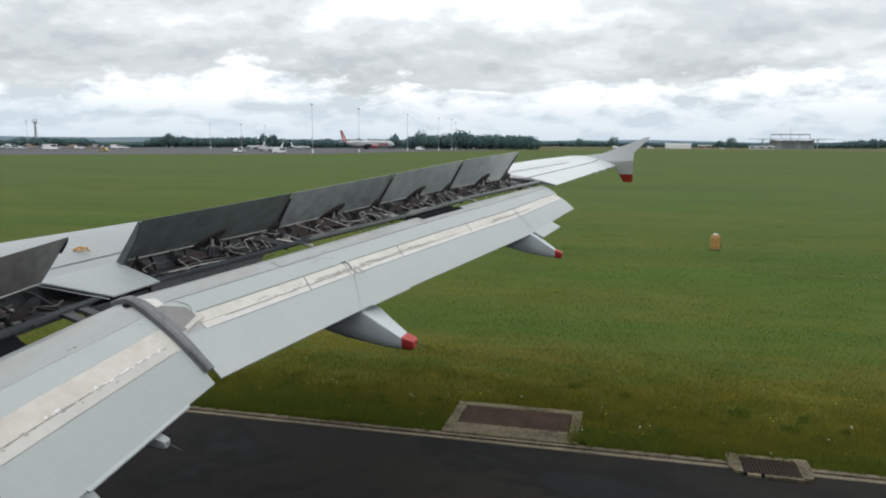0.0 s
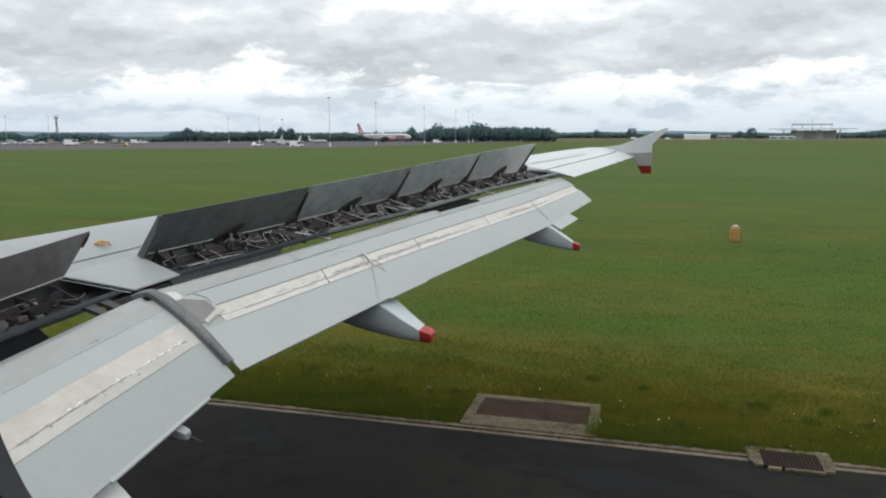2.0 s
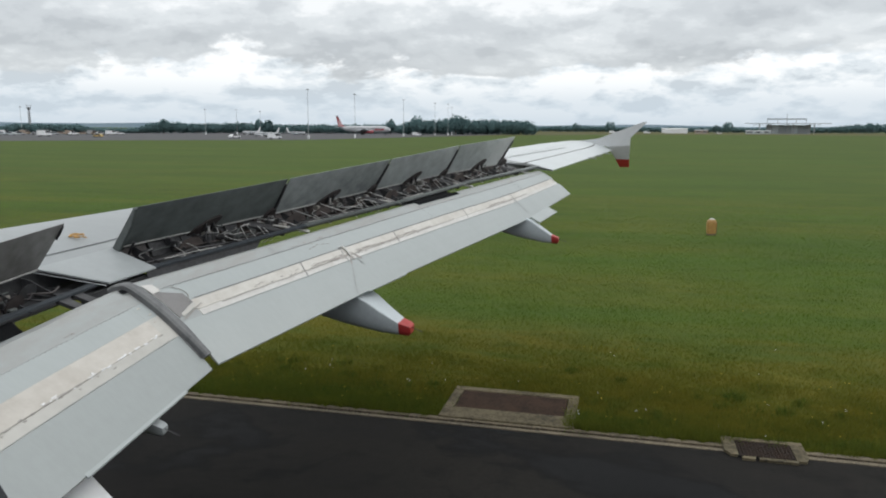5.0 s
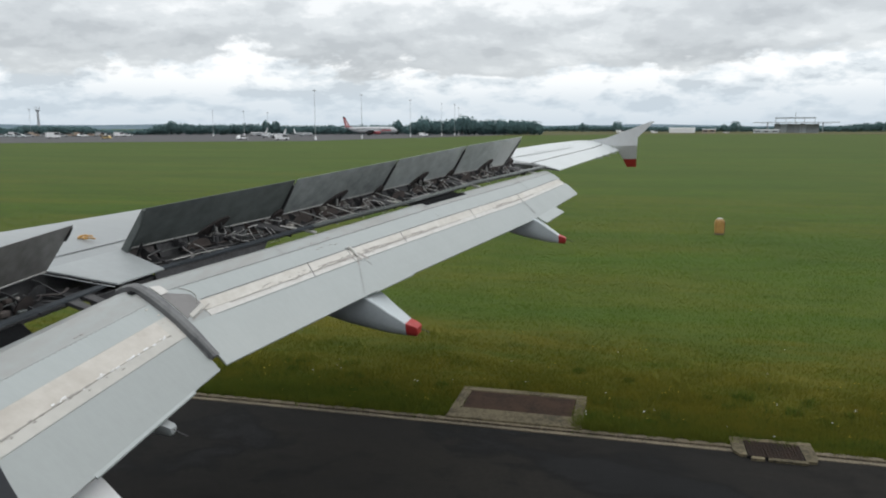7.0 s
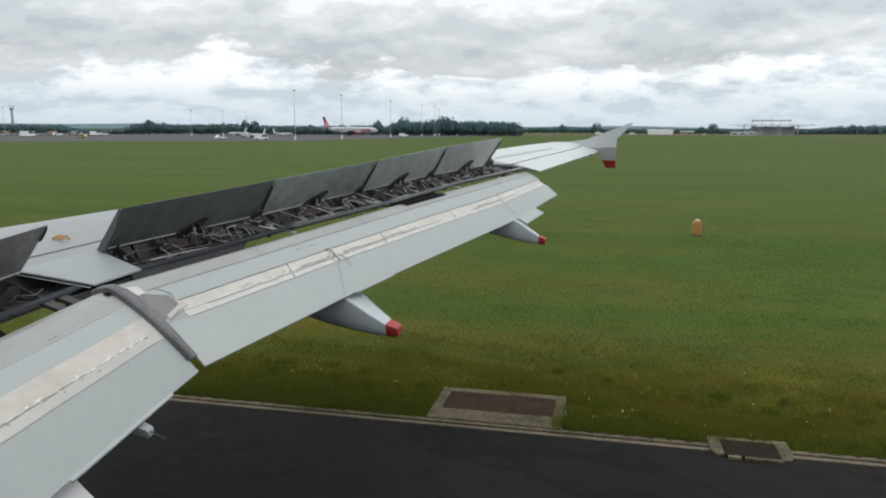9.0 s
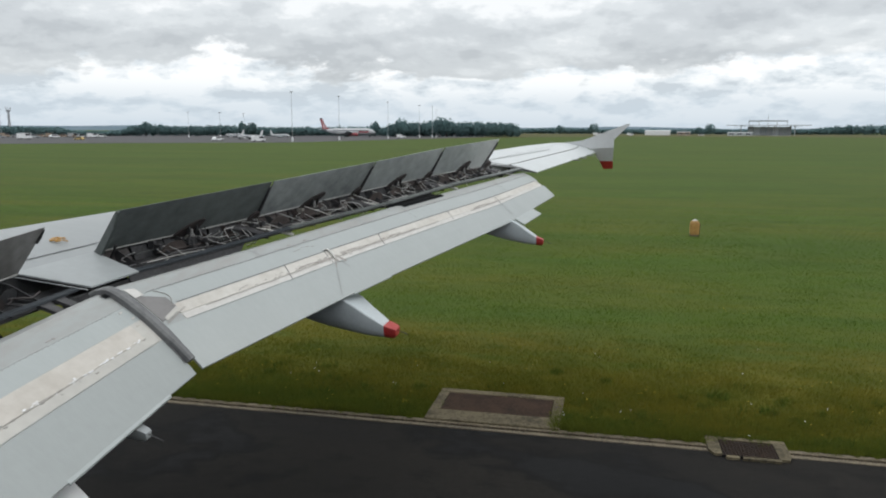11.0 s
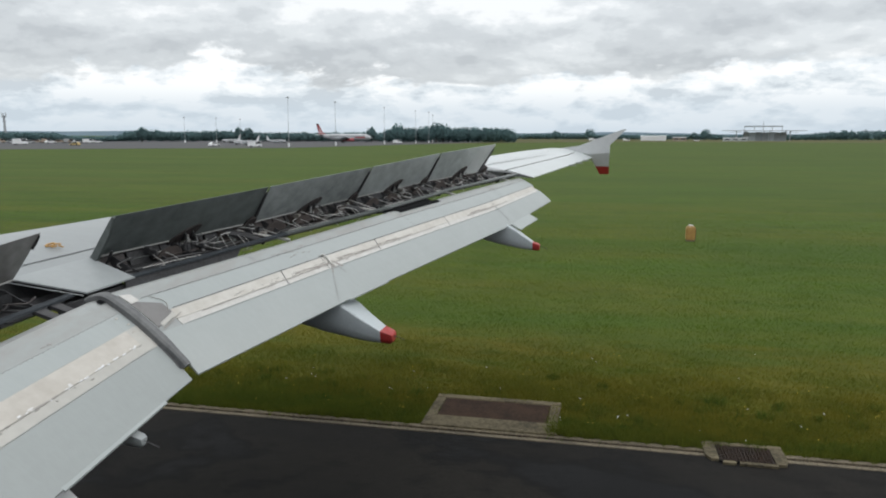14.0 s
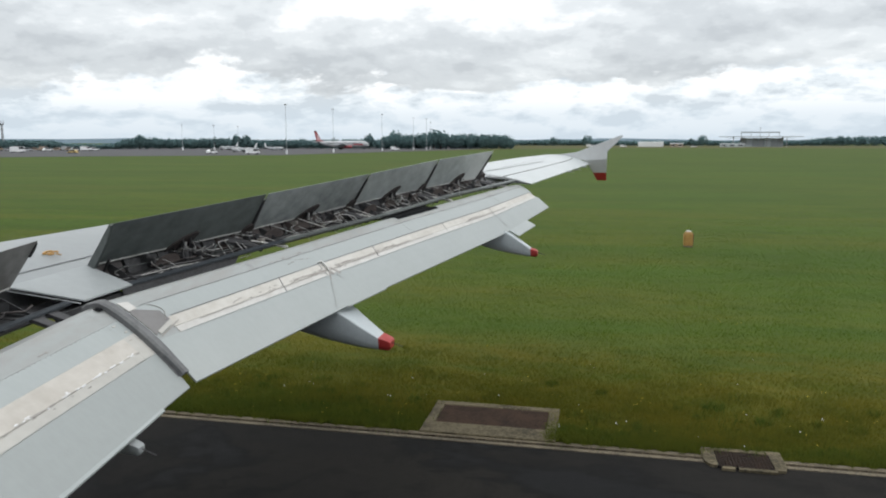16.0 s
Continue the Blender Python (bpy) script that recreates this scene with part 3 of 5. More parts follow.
part("cream_strip", flap_skin(O_LE, O_TE, spread(5.44, 12.2, 24), lambda y: [lerp1(*strip_u(y), f) for f in (0, 0.3, 0.62)], 0.002, 0.02), M_CREAM_OUT, outer_flap, "dirty cream sealant strip")
part("strip_end", flap_skin(O_LE, O_TE, [5.355, 5.37, 5.40, 5.44], lambda y: [lerp1(*strip_u(y), f) for f in ((0.10, 0.3, 0.5) if y < 5.36 else (0.03, 0.3, 0.58) if y < 5.38 else (0.005, 0.3, 0.61) if y < 5.42 else (0, 0.3, 0.62))], 0.002, 0.02), M_CREAM_OUT, outer_flap, "rounded end of the sealant strip")
part("chalk_strip", flap_skin(O_LE, O_TE, spread(5.368, 12.2, 24), lambda y: [lerp1(*strip_u(y), f) for f in (0.64, 0.8, 1.0)], 0.003, 0.02), M_CHALK, outer_flap, "chalky white sealant strip")
inner_flap = part("inner_flap", flap_skin(I_LE, I_TE, spread(0.1, 5.07, 13), [-1, -0.8, -0.6, -0.4, -0.2, 0, 0.07, 0.13, 0.198], 0.0, 0.05), M_FLAP_NOSE, airliner,
                  "lowered inner flap, worn grey nose skin")
part("fore_panel", flap_skin(I_LE, I_TE, spread(0.1, 5.07, 13), [0.20, 0.26, 0.32, 0.37], 0.0, 0.03), M_FLAP, inner_flap, "pale grey fore skin with faint stains")
part("rear_panel", flap_skin(I_LE, I_TE, spread(0.1, 5.07, 13), [0.615, 0.7, 0.8, 0.9, 1.0], 0.0, 0.02), M_FLAP_IN, inner_flap, "smooth pale grey rear skin")
part("cream_strip", flap_skin(I_LE, I_TE, spread(0.1, 4.90, 13), [0.372, 0.42, 0.47, 0.53], 0.002, 0.02), M_CREAM, inner_flap, "dirty cream sealant strip")
part("chalk_strip", flap_skin(I_LE, I_TE, spread(0.1, 4.90, 13), [0.532, 0.57, 0.613], 0.001, 0.02), M_CREAM_PALE, inner_flap, "faded cream sealant strip")
part("end_strip", flap_skin(I_LE, I_TE, spread(4.902, 5.068, 2), [0.371, 0.45, 0.53, 0.616], 0.0, 0.02), M_CREAM_PALE, inner_flap)
part("end_strip", flap_skin(O_LE, O_TE, spread(5.15, 5.365, 2), lambda y: [lerp1(*strip_u(y), f) for f in (0.0, 0.5, 1.0)], 0.0, 0.02), M_FLAP_NOSE, outer_flap)
# small tabs behind the trailing edge where the fairings pass
for ya, yb, out, drop, rows, flap in ((10.80, 11.40, 0.135, 0.072, O_TE, outer_flap), (7.05, 7.70, 0.012, 0.005, O_TE, outer_flap), (3.45, 4.65, 0.014, 0.005, I_TE, inner_flap)):
    a, b = edge_at(rows, ya), edge_at(rows, yb)
    part("edge_tab", slab([a + Vector((-0.05, 0, 0.03)), b + Vector((-0.05, 0, 0.03)), b + Vector((out, 0, -drop)), a + Vector((out, 0, -drop))], 0.012), M_FLAP, flap)


def end_seal():
    """Flat rubbing strip curved over the flap's end."""
    loops = []
    us = (-0.5, -0.3, -0.1, 0, 0.08, 0.18, 0.3, 0.45, 0.6, 0.75, 0.9)
    pts = [flap_point(O_LE, O_TE, 5.10, u, 0.012) for u in us]
    for k, p in enumerate(pts):
        d = (pts[min(k + 1, len(pts) - 1)] - pts[max(k - 1, 0)]).normalized()
        n = d.cross(Vector((0, 1, 0))).normalized()
        if n.z < 0:
            n = -n
        side = Vector((0, 0.055 if k < 9 else 0.04, 0))
        loops.append([p - side - n * 0.03, p - side + n * 0.008, p - side * 0.6 + n * 0.022, p + side * 0.6 + n * 0.022, p + side + n * 0.008, p + side - n * 0.03])
    part("flap_end_seal", loft(loops), M_SEAL, airliner, "grey rubbing seal between the flaps")


end_seal()


# ------------------------------------------------------------------ flap track fairings
def fairing(tip, size, width, red=True, mat=M_FAIR):
    """A canoe under the flap: flat roof with a crisp edge, sides drawn in, rounded keel."""
    x, y, z = tip
    prof = [(0.0, 0.01, -0.06, 0.34), (-0.025, 0.03, -0.088, 0.40), (-0.12, 0.062, -0.080, 0.48), (-0.30, 0.185, -0.064, 0.66), (-0.44, 0.29, -0.038, 0.80),
            (-0.7, 0.44, 0.01, 0.92), (-1.0, 0.53, 0.09, 1.0), (-1.5, 0.62, 0.24, 0.95), (-2.1, 0.62, 0.42, 0.7)]
    half = [(0.93, 1.0), (1.0, 0.955), (0.99, 0.80), (0.90, 0.42), (0.76, 0.16), (0.55, 0.04), (0.3, 0.0)]
    section = half + [(-f, g) for f, g in reversed(half)]
    loops = []
    for dx, top, low, w in prof:
        loops.append([Vector((x + dx * size, y + width / 2 * w * f, z + (low + (top - low) * g) * size)) for f, g in section])
    ob = part("track_fairing", loft(loops[2:] if red else loops), mat, airliner, "tapered grey flap track fairing")
    if red:
        part("red_tail", loft(loops[:3]), M_RED, ob, "red painted tail cone")
    part("static_wick", tube([(x - 0.03, y, z), (x + 0.11, y, z - 0.045)], 0.004, 4), M_ARM, ob)
    return ob


fairing((-2.03, 7.14, 2.36), 1.0, 0.48)
fairing((-0.835, 10.78, 2.805), 0.84, 0.32)
fairing((-2.985, 4.25, 2.345), 0.62, 0.20, False, M_PANEL)
fairing((-2.80, 3.55, 2.03), 1.25, 0.5, False, M_WHITE)


# ------------------------------------------------------------------ wingtip fence
def fence():
    upper = [(-1.0, 4.135), (-0.72, 4.165), (-0.45, 4.20), (0.40, 4.528), (0.47, 4.532), (0.465, 4.515), (0.17, 4.22), (0.167, 4.06), (-0.30, 4.04), (-0.58, 4.09)]
    lower = [(0.167, 4.06), (0.163, 3.79), (-0.10, 3.79), (-0.19, 3.92), (-0.30, 4.04)]
    red = [(0.163, 3.788), (0.165, 3.63), (-0.02, 3.628), (-0.10, 3.788)]

    def plate(pts, cant=0.0):
        n = len(pts)
        out = [15.235 + max(0.0, 4.06 - z) * cant for _, z in pts]
        return mesh_from([(x, y, z) for (x, z), y in zip(pts, out)] + [(x, y + 0.04, z) for (x, z), y in zip(pts, out)],
                         [tuple(range(n)), tuple(range(2 * n - 1, n - 1, -1))] + [(i, (i + 1) % n, n + (i + 1) % n, n + i) for i in range(n)])
    ob = part("wingtip_fence", plate(upper), M_FENCE, airliner, "pale grey swept wingtip fence")
    part("lower_blade", plate(lower, 0.5), M_FENCE, ob, "lower blade canted outwards")
    part("red_tip", plate(red, 0.5), M_RED, ob, "red painted lower tip")


fence()

# ------------------------------------------------------------------ taxiway edging
def edging():
    ob = thing("edge_drain", "pale concrete double edging strip with dark slot beside taxiway", "edging", (0, EDGE_Y, 0), kind="structure")
    stone = box(-0.4995, 0.4995, 0.0, 0.09, -0.1, 0.03, 0.005)
    stone2 = box(-0.4995, 0.4995, 0.155, 0.255, -0.1, 0.034, 0.005)
    for i in range(-34, 26):
        for me in (stone, stone2):
            p = part("kerb_stone", me, M_CONCRETE, ob)
            p.location = (i + 0.5, 0, random.uniform(-0.0015, 0.0015))
    part("slot", box(-34, 26, 0.09, 0.155, -0.1, 0.004), M_COVER, ob)


edging()


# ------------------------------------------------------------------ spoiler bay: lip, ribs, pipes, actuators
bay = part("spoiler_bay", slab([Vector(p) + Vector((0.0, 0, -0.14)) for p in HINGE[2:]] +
                               [Vector(p) + Vector((-0.09, 0, -0.028)) for p in reversed(SHUT[2:])], 0.008), M_BAY, airliner, "dark open bay under the raised spoilers")
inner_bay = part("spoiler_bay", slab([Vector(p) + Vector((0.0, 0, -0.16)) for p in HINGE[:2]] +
                                     [(-4.30, 5.27, 3.02), (-4.33, 3.0, 2.90)], 0.01), M_BAY, airliner, "dark open bay under the raised inner spoiler")


def along(rows, y, off=(0, 0, 0)):
    return edge_at(rows, y) + Vector(off)


def bay_lip(rows, parent, mats=(M_LIP,)):
    for k in range(len(rows) - 1):
        a, b = Vector(rows[k]), Vector(rows[k + 1])
        f = Vector((-0.055, 0.02, 0))
        loops = [[p + o for o in (Vector((0, 0, 0.004)), Vector((0.003, 0, -0.012)), f + Vector((0, 0, -0.03)), f * 1.4 + Vector((0, 0, -0.005)), f + Vector((0, 0, 0.014)))] for p in (a, b)]
        part("bay_lip", loft(loops, smooth=False), mats[min(k, len(mats) - 1)], parent, "grey sealing lip")


bay_lip([(x, y, z + 0.02 * min(1, max(0, y - 6.5))) for x, y, z in SHUT[2:]], bay, (M_INLIP, M_LIP, M_LIP_PALE))
part("shroud", slab([along(SHUT, 5.7, (-0.03, 0, 0.0)), along(SHUT, 6.95, (-0.03, 0, 0.0)), along(SHUT, 6.75, (0.02, 0, -0.2)), along(SHUT, 5.7, (0.02, 0, -0.2))], 0.01, (-1, 0.4, 0)), M_BAY, bay)
bay_lip([(-4.27, 3.0, 2.955), (-4.24, 5.26, 3.085)], inner_bay, (M_INLIP,))
# dark links down to the flap's nose
for y in (4.78, 4.95):
    part("flap_link", slab([(-4.27, y, 2.965 + (y - 3) * 0.05), (-4.27, y + 0.10, 2.97 + (y - 3) * 0.05), (-3.98, y + 0.17, 2.84 + (y - 3) * 0.05), (-3.98, y + 0.10, 2.83 + (y - 3) * 0.05)], 0.03), M_ARM, inner_bay)
part("shroud", slab([(-4.28, 2.9, 2.93), (-4.27, 4.34, 2.99), (-4.05, 4.42, 2.75), (-4.05, 2.9, 2.66)], 0.02, (-1, 0, -0.4)), M_CAVITY_SHADE, inner_bay, "flap cove shroud painted black as shade")
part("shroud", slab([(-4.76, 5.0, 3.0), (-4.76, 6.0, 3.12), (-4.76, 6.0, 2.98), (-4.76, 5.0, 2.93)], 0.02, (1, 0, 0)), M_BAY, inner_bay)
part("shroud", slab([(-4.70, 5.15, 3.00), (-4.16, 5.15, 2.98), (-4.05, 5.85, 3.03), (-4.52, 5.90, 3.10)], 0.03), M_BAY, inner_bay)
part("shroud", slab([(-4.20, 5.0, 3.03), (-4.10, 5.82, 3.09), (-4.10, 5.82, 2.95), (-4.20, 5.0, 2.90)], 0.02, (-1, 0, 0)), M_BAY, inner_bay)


part("panel_edge", tube([(-4.74, 5.09, 3.190), (-4.45, 5.165, 3.133), (-4.17, 5.25, 3.075)], 0.006, 5), M_STEEL, inner_bay, "thin metal edge under the corner panel")


def curved(points, n=4):
    """Catmull-Rom through points."""
    p = [Vector(points[0])] + [Vector(q) for q in points] + [Vector(points[-1])]
    out = []
    for i in range(1, len(p) - 2):
        for k in range(n):
            t = k / n
            out.append(0.5 * ((2 * p[i]) + (p[i + 1] - p[i - 1]) * t + (2 * p[i - 1] - 5 * p[i] + 4 * p[i + 1] - p[i + 2]) * t * t + (3 * p[i] - p[i - 1] - 3 * p[i + 1] + p[i + 2]) * t ** 3))
    return out + [p[-2]]


def bay_point(rows_a, rows_b, y, t, z):
    """Between hinge (t = 0) and lip (t = 1), z above the floor line."""
    p = along(rows_a, y).lerp(along(rows_b, y), t)
    p.z += z - 0.10
    p.y = y
    return p


def fill_bay(parent, y0, y1, seed):
    """Brown back plates, ribs, long pipes beside the lip, a looped pipe, dark jack fittings and a pale rod at the end."""
    rng = random.Random(seed)
    bp = lambda y, t, z: bay_point(HINGE, SHUT, y, t, z)
    span = y1 - y0
    # plates along the spar
    y = y0 + 0.03
    while y < y1 - 0.1:
        w = min(rng.uniform(0.14, 0.34), y1 - 0.04 - y)
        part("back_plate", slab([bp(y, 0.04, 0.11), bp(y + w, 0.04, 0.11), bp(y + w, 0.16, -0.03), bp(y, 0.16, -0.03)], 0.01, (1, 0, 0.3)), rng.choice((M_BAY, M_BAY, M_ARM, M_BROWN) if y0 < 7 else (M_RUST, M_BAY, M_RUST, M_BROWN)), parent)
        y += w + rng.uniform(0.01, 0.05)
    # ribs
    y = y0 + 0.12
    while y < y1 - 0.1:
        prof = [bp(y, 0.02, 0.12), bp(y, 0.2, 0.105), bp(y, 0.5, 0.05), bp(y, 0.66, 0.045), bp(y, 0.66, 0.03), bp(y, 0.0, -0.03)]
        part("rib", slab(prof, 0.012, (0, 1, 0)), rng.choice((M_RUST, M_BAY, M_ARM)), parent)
        y += rng.uniform(0.24, 0.42)
    # long pipe runs
    for t, z, r, m, f0, f1 in ((0.30, 0.075, 0.005, M_LIP, 0.1, 0.5), (0.62, 0.045, 0.006, M_PIPE, 0.08, 0.62), (0.55, 0.04, 0.009, M_ARM, 0.0, 1.0), (0.74, 0.04, 0.006, M_LIP, 0.15, 0.95), (0.12, 0.03, 0.016, M_BAY, 0.0, 1.0), (0.42, 0.06, 0.006, M_RUST, 0.2, 1.0)):
        ys, pts = y0 + 0.05 + f0 * span, []
        while ys < y0 + f1 * span - 0.03:
            pts.append(bp(ys, t + rng.uniform(-0.03, 0.03), z + rng.uniform(-0.01, 0.015)))
            ys += rng.uniform(0.15, 0.32)
        if len(pts) > 2:
            part("pipe", tube(curved(pts), r, 5), m, parent)
    # bright bent pipe: up from the lip, along, and back down
    for f, w, r in ((0.60, 0.30, 0.0055), (0.66, 0.24, 0.0045)):
        ya = y0 + f * span
        bend = [(0.0, 0.80, 0.03), (0.35, 0.42, 0.115), (0.5, 0.36, 0.125), (0.95, 0.33, 0.12), (1.0, 0.40, 0.11), (0.70, 0.80, 0.035), (0.35, 0.86, 0.03)]
        part("bent_pipe", tube(curved([bp(ya + dy * w, t, z) for dy, t, z in bend], 3), r, 6), M_PIPE, parent, "bare metal bent pipe")
    ya = y0 + 0.22 * span
    part("bent_pipe", tube(curved([bp(ya + dy * 0.22, t, z) for dy, t, z in ((-1.2, 0.70, 0.04), (0.0, 0.66, 0.045), (0.1, 0.40, 0.09), (0.6, 0.36, 0.095), (0.75, 0.52, 0.07), (0.8, 0.70, 0.04), (1.9, 0.72, 0.04))], 3), 0.0045, 6), M_PIPE, parent, "bare metal bent pipe")
    # pale struts across the bay
    for f in ((0.93,) if y0 < 7 else (0.14, 0.42, 0.90)):
        ya = y0 + f * span + rng.uniform(-0.03, 0.03)
        part("strut", tube([bp(ya, 0.16, 0.125), bp(ya + 0.07, 0.5, 0.08), bp(ya + 0.13, 0.86, 0.035)], [0.005, 0.006, 0.006], 6), rng.choice((M_CHALK, M_PIPE)), parent, "pale strut")
    # arched brown brackets
    for f in ((0.34,) if y0 < 7 else (0.08, 0.34, 0.74)):
        ya = y0 + f * span
        arch = [bp(ya + 0.13 * math.cos(q), 0.34 + 0.05 * math.sin(q), 0.02 + 0.115 * math.sin(q)) for q in (math.pi * k / 8 for k in range(9))]
        part("arched_bracket", slab(arch, 0.016, (1, 0, 0.2)), M_RUST, parent, "brown arched bracket")
    # dark jack body beside the panel's end
    ya = y0 + 0.80 * span
    part("jack_body", tube([bp(ya - 0.10, 0.22, 0.09), bp(ya - 0.05, 0.3, 0.09), bp(ya + 0.06, 0.5, 0.06), bp(ya + 0.10, 0.78, 0.035)], [0.035, 0.05, 0.05, 0.028], 9), M_ARM, parent, "black jack body")
    part("jack_cap", tube([bp(ya + 0.02, 0.34, 0.10), bp(ya + 0.035, 0.37, 0.115)], 0.026, 9), M_PIPE, parent)
    # dark fittings round the jack
    for _ in range(int(span * 7) + 3):
        yc = y0 + span * rng.choice((0.5, 0.52, 0.94, 0.9, rng.random())) + rng.uniform(-0.09, 0.09)
        yc = min(max(yc, y0 + 0.1), y1 - 0.08)
        p = bp(yc, rng.uniform(0.1, 0.55), rng.uniform(0.02, 0.10))
        a, b, c = (rng.uniform(0.018, 0.042) for _ in range(3))
        part("valve_block", box(p.x - a, p.x + a, p.y - b, p.y + b, p.z - c, p.z + c, 0.008), rng.choice((M_ARM, M_ARM, M_BAY, M_HANGER)), parent)
    for _ in range(int(span * 13)):
        ys, t, z = y0 + span * rng.choice((0.45, 0.5, 0.55, rng.uniform(0.05, 0.92))), rng.uniform(0.1, 0.6), rng.uniform(0.03, 0.12)
        pts = [bp(ys, t, z)]
        for _k in range(rng.randint(3, 4)):
            ys += rng.uniform(-0.06, 0.10)
            t = min(0.8, max(0.05, t + rng.uniform(-0.18, 0.22)))
            z = min(0.15, max(0.02, z + rng.uniform(-0.07, 0.07)))
            pts.append(bp(ys, t, z))
        part("hose", tube(curved(pts), rng.choice((0.004, 0.005, 0.007)), 5), rng.choice((M_ARM, M_ARM, M_RUST, M_PIPE, M_LIP, M_PIPE)), parent)


def rod_end(parent, y):
    """Pale thick rod lying across the lip at the end of a bay."""
    a, b = bay_point(HINGE, SHUT, y - 0.10, 0.45, 0.08), bay_point(HINGE, SHUT, y + 0.08, 0.98, 0.035)
    part("pale_rod", tube([a, a.lerp(b, 0.45), b], [0.008, 0.013, 0.018], 7), M_CHALK, parent, "pale thick rod end")


def inner_fittings():
    """Quiet cove of the inner bay: long rails and rounded hanging plates."""
    bp = lambda y, t, z: bay_point(HINGE, SHUT, y, t, z)
    for t, z, r in ((0.16, 0.065, 0.008), (0.30, 0.05, 0.006)):
        part("rail", tube([bp(3.1, t, z), bp(4.0, t, z), bp(4.72, t, z)], r, 5), M_LIP, inner_bay)
    part("rail", tube([(-4.24, 3.1, 2.935), (-4.235, 3.95, 2.98)], 0.010, 5), M_LIP, inner_bay)
    for y, w, t, m in ((3.45, 0.20, 0.30, M_BROWN), (3.72, 0.30, 0.52, M_HANGER), (3.95, 0.18, 0.34, M_RUST), (4.12, 0.24, 0.50, M_HANGER), (4.36, 0.22, 0.30, M_RUST), (4.58, 0.18, 0.46, M_BROWN), (4.80, 0.2, 0.3, M_BAY)):
        n = 12
        rim = []
        for k in range(n):
            q = 2 * math.pi * k / n
            f = 1.0 if math.sin(q) < 0 else 1.25
            rim.append(bp(y + w / 2 * math.cos(q), t + 0.06 * math.sin(q), 0.035 + 0.08 * f * math.sin(q)))
        part("hanger", slab(rim, 0.018, (1, 0, 0.2)), m, inner_bay)
    for y in (3.5, 4.02, 4.34):
        part("dark_hose", tube(curved([bp(y, 0.3, 0.06), bp(y + 0.06, 0.5, 0.02), bp(y + 0.2, 0.48, 0.015), bp(y + 0.26, 0.3, 0.05)]), 0.010, 6), M_ARM, inner_bay)
    rng = random.Random(77)
    for _ in range(16):
        y, t, z = rng.uniform(3.3, 4.9), rng.uniform(0.15, 0.6), rng.uniform(0.0, 0.06)
        p, a, b, c = bp(y, t, z), rng.uniform(0.015, 0.035), rng.uniform(0.02, 0.06), rng.uniform(0.015, 0.035)
        part("fitting", box(p.x - a, p.x + a, p.y - b, p.y + b, p.z - c, p.z + c, 0.008), rng.choice((M_HANGER, M_ARM, M_RUST, M_LIP)), inner_bay)
    for _ in range(14):
        y, t, z = rng.uniform(3.3, 4.8), rng.uniform(0.15, 0.5), rng.uniform(0.03, 0.07)
        pts = [bp(y, t, z)]
        for _k in range(3):
            y, t, z = y + rng.uniform(0.02, 0.12), min(0.8, max(0.1, t + rng.uniform(-0.2, 0.25))), min(0.08, max(-0.02, z + rng.uniform(-0.05, 0.04)))
            pts.append(bp(y, t, z))
        part("hose", tube(curved(pts), rng.choice((0.005, 0.007, 0.009)), 5), rng.choice((M_ARM, M_LIP, M_BROWN, M_RUST)), inner_bay)
    y = 4.62
    while y < 5.1:
        part("rib", slab([bp(y, 0.0, 0.09), bp(y, 0.15, 0.09), bp(y, 0.75, 0.0), bp(y, 0.0, -0.06)], 0.012, (0, 1, 0)), M_BAY, inner_bay)
        y += 0.33


for i in range(4):
    fill_bay(bay, HINGE[i + 2][1], HINGE[i + 3][1], 11 + i)
    rod_end(bay, HINGE[i + 3][1] - 0.10)
inner_fittings()


def actuator(sp, a, b, c, d, t, size=1.0):
    """Jack from the bay to the panel's underside, with its bracket."""
    a, b, c, d = (Vector(v) for v in (a, b, c, d))
    h, e = a.lerp(b, t), d.lerp(c, t)
    face = (b - a).cross(d - a).normalized()
    if face.x < 0:
        face = -face
    span = (b - a).normalized()
    foot = h + Vector((0.10, -0.03, -0.13))
    eye = h.lerp(e, 0.20) + face * 0.06
    part("jack", tube([foot, foot.lerp(eye, 0.55)], 0.034, 8), M_ARM, sp)
    part("rod", tube([foot.lerp(eye, 0.5), eye], 0.015, 6), M_PIPE, sp, "bare steel piston rod")
    for off in (-0.045, 0.045):
        prof = [h.lerp(e, 0.0) + face * 0.03, h.lerp(e, 0.12) + face * 0.085, h.lerp(e, 0.24) + face * 0.075, h.lerp(e, 0.32) + face * 0.028]
        part("bracket", slab([p + span * off for p in prof], 0.014, span), M_ARM, sp)
    leaf = [(-0.20, 0.03), (-0.18, 0.11), (-0.12, 0.21), (-0.04, 0.31), (0.03, 0.37), (0.11, 0.40), (0.14, 0.37), (0.13, 0.29), (0.08, 0.14), (0.06, 0.03)]
    part("bracket_web", slab([h.lerp(e, f) + face * (0.046 - 0.03 * f) + span * o * size for o, f in leaf], 0.014, face), M_BROWN, sp, "dark brown bracket plate")


def hinge_fitting(sp, a, b, c, d, t):
    """Rounded brown hinge fitting at a panel's end, with its pin."""
    a, b, c, d = (Vector(v) for v in (a, b, c, d))
    h, e = a.lerp(b, t), d.lerp(c, t)
    span = (b - a).normalized()
    face = (b - a).cross(d - a).normalized()
    if face.x < 0:
        face = -face
    rim = []
    for k in range(12):
        q = 2 * math.pi * k / 12
        f = 0.09 + 0.19 * math.sin(q)
        rim.append(h.lerp(e, f) + face * 0.066 + span * (0.07 * math.cos(q) + 0.16 * f))
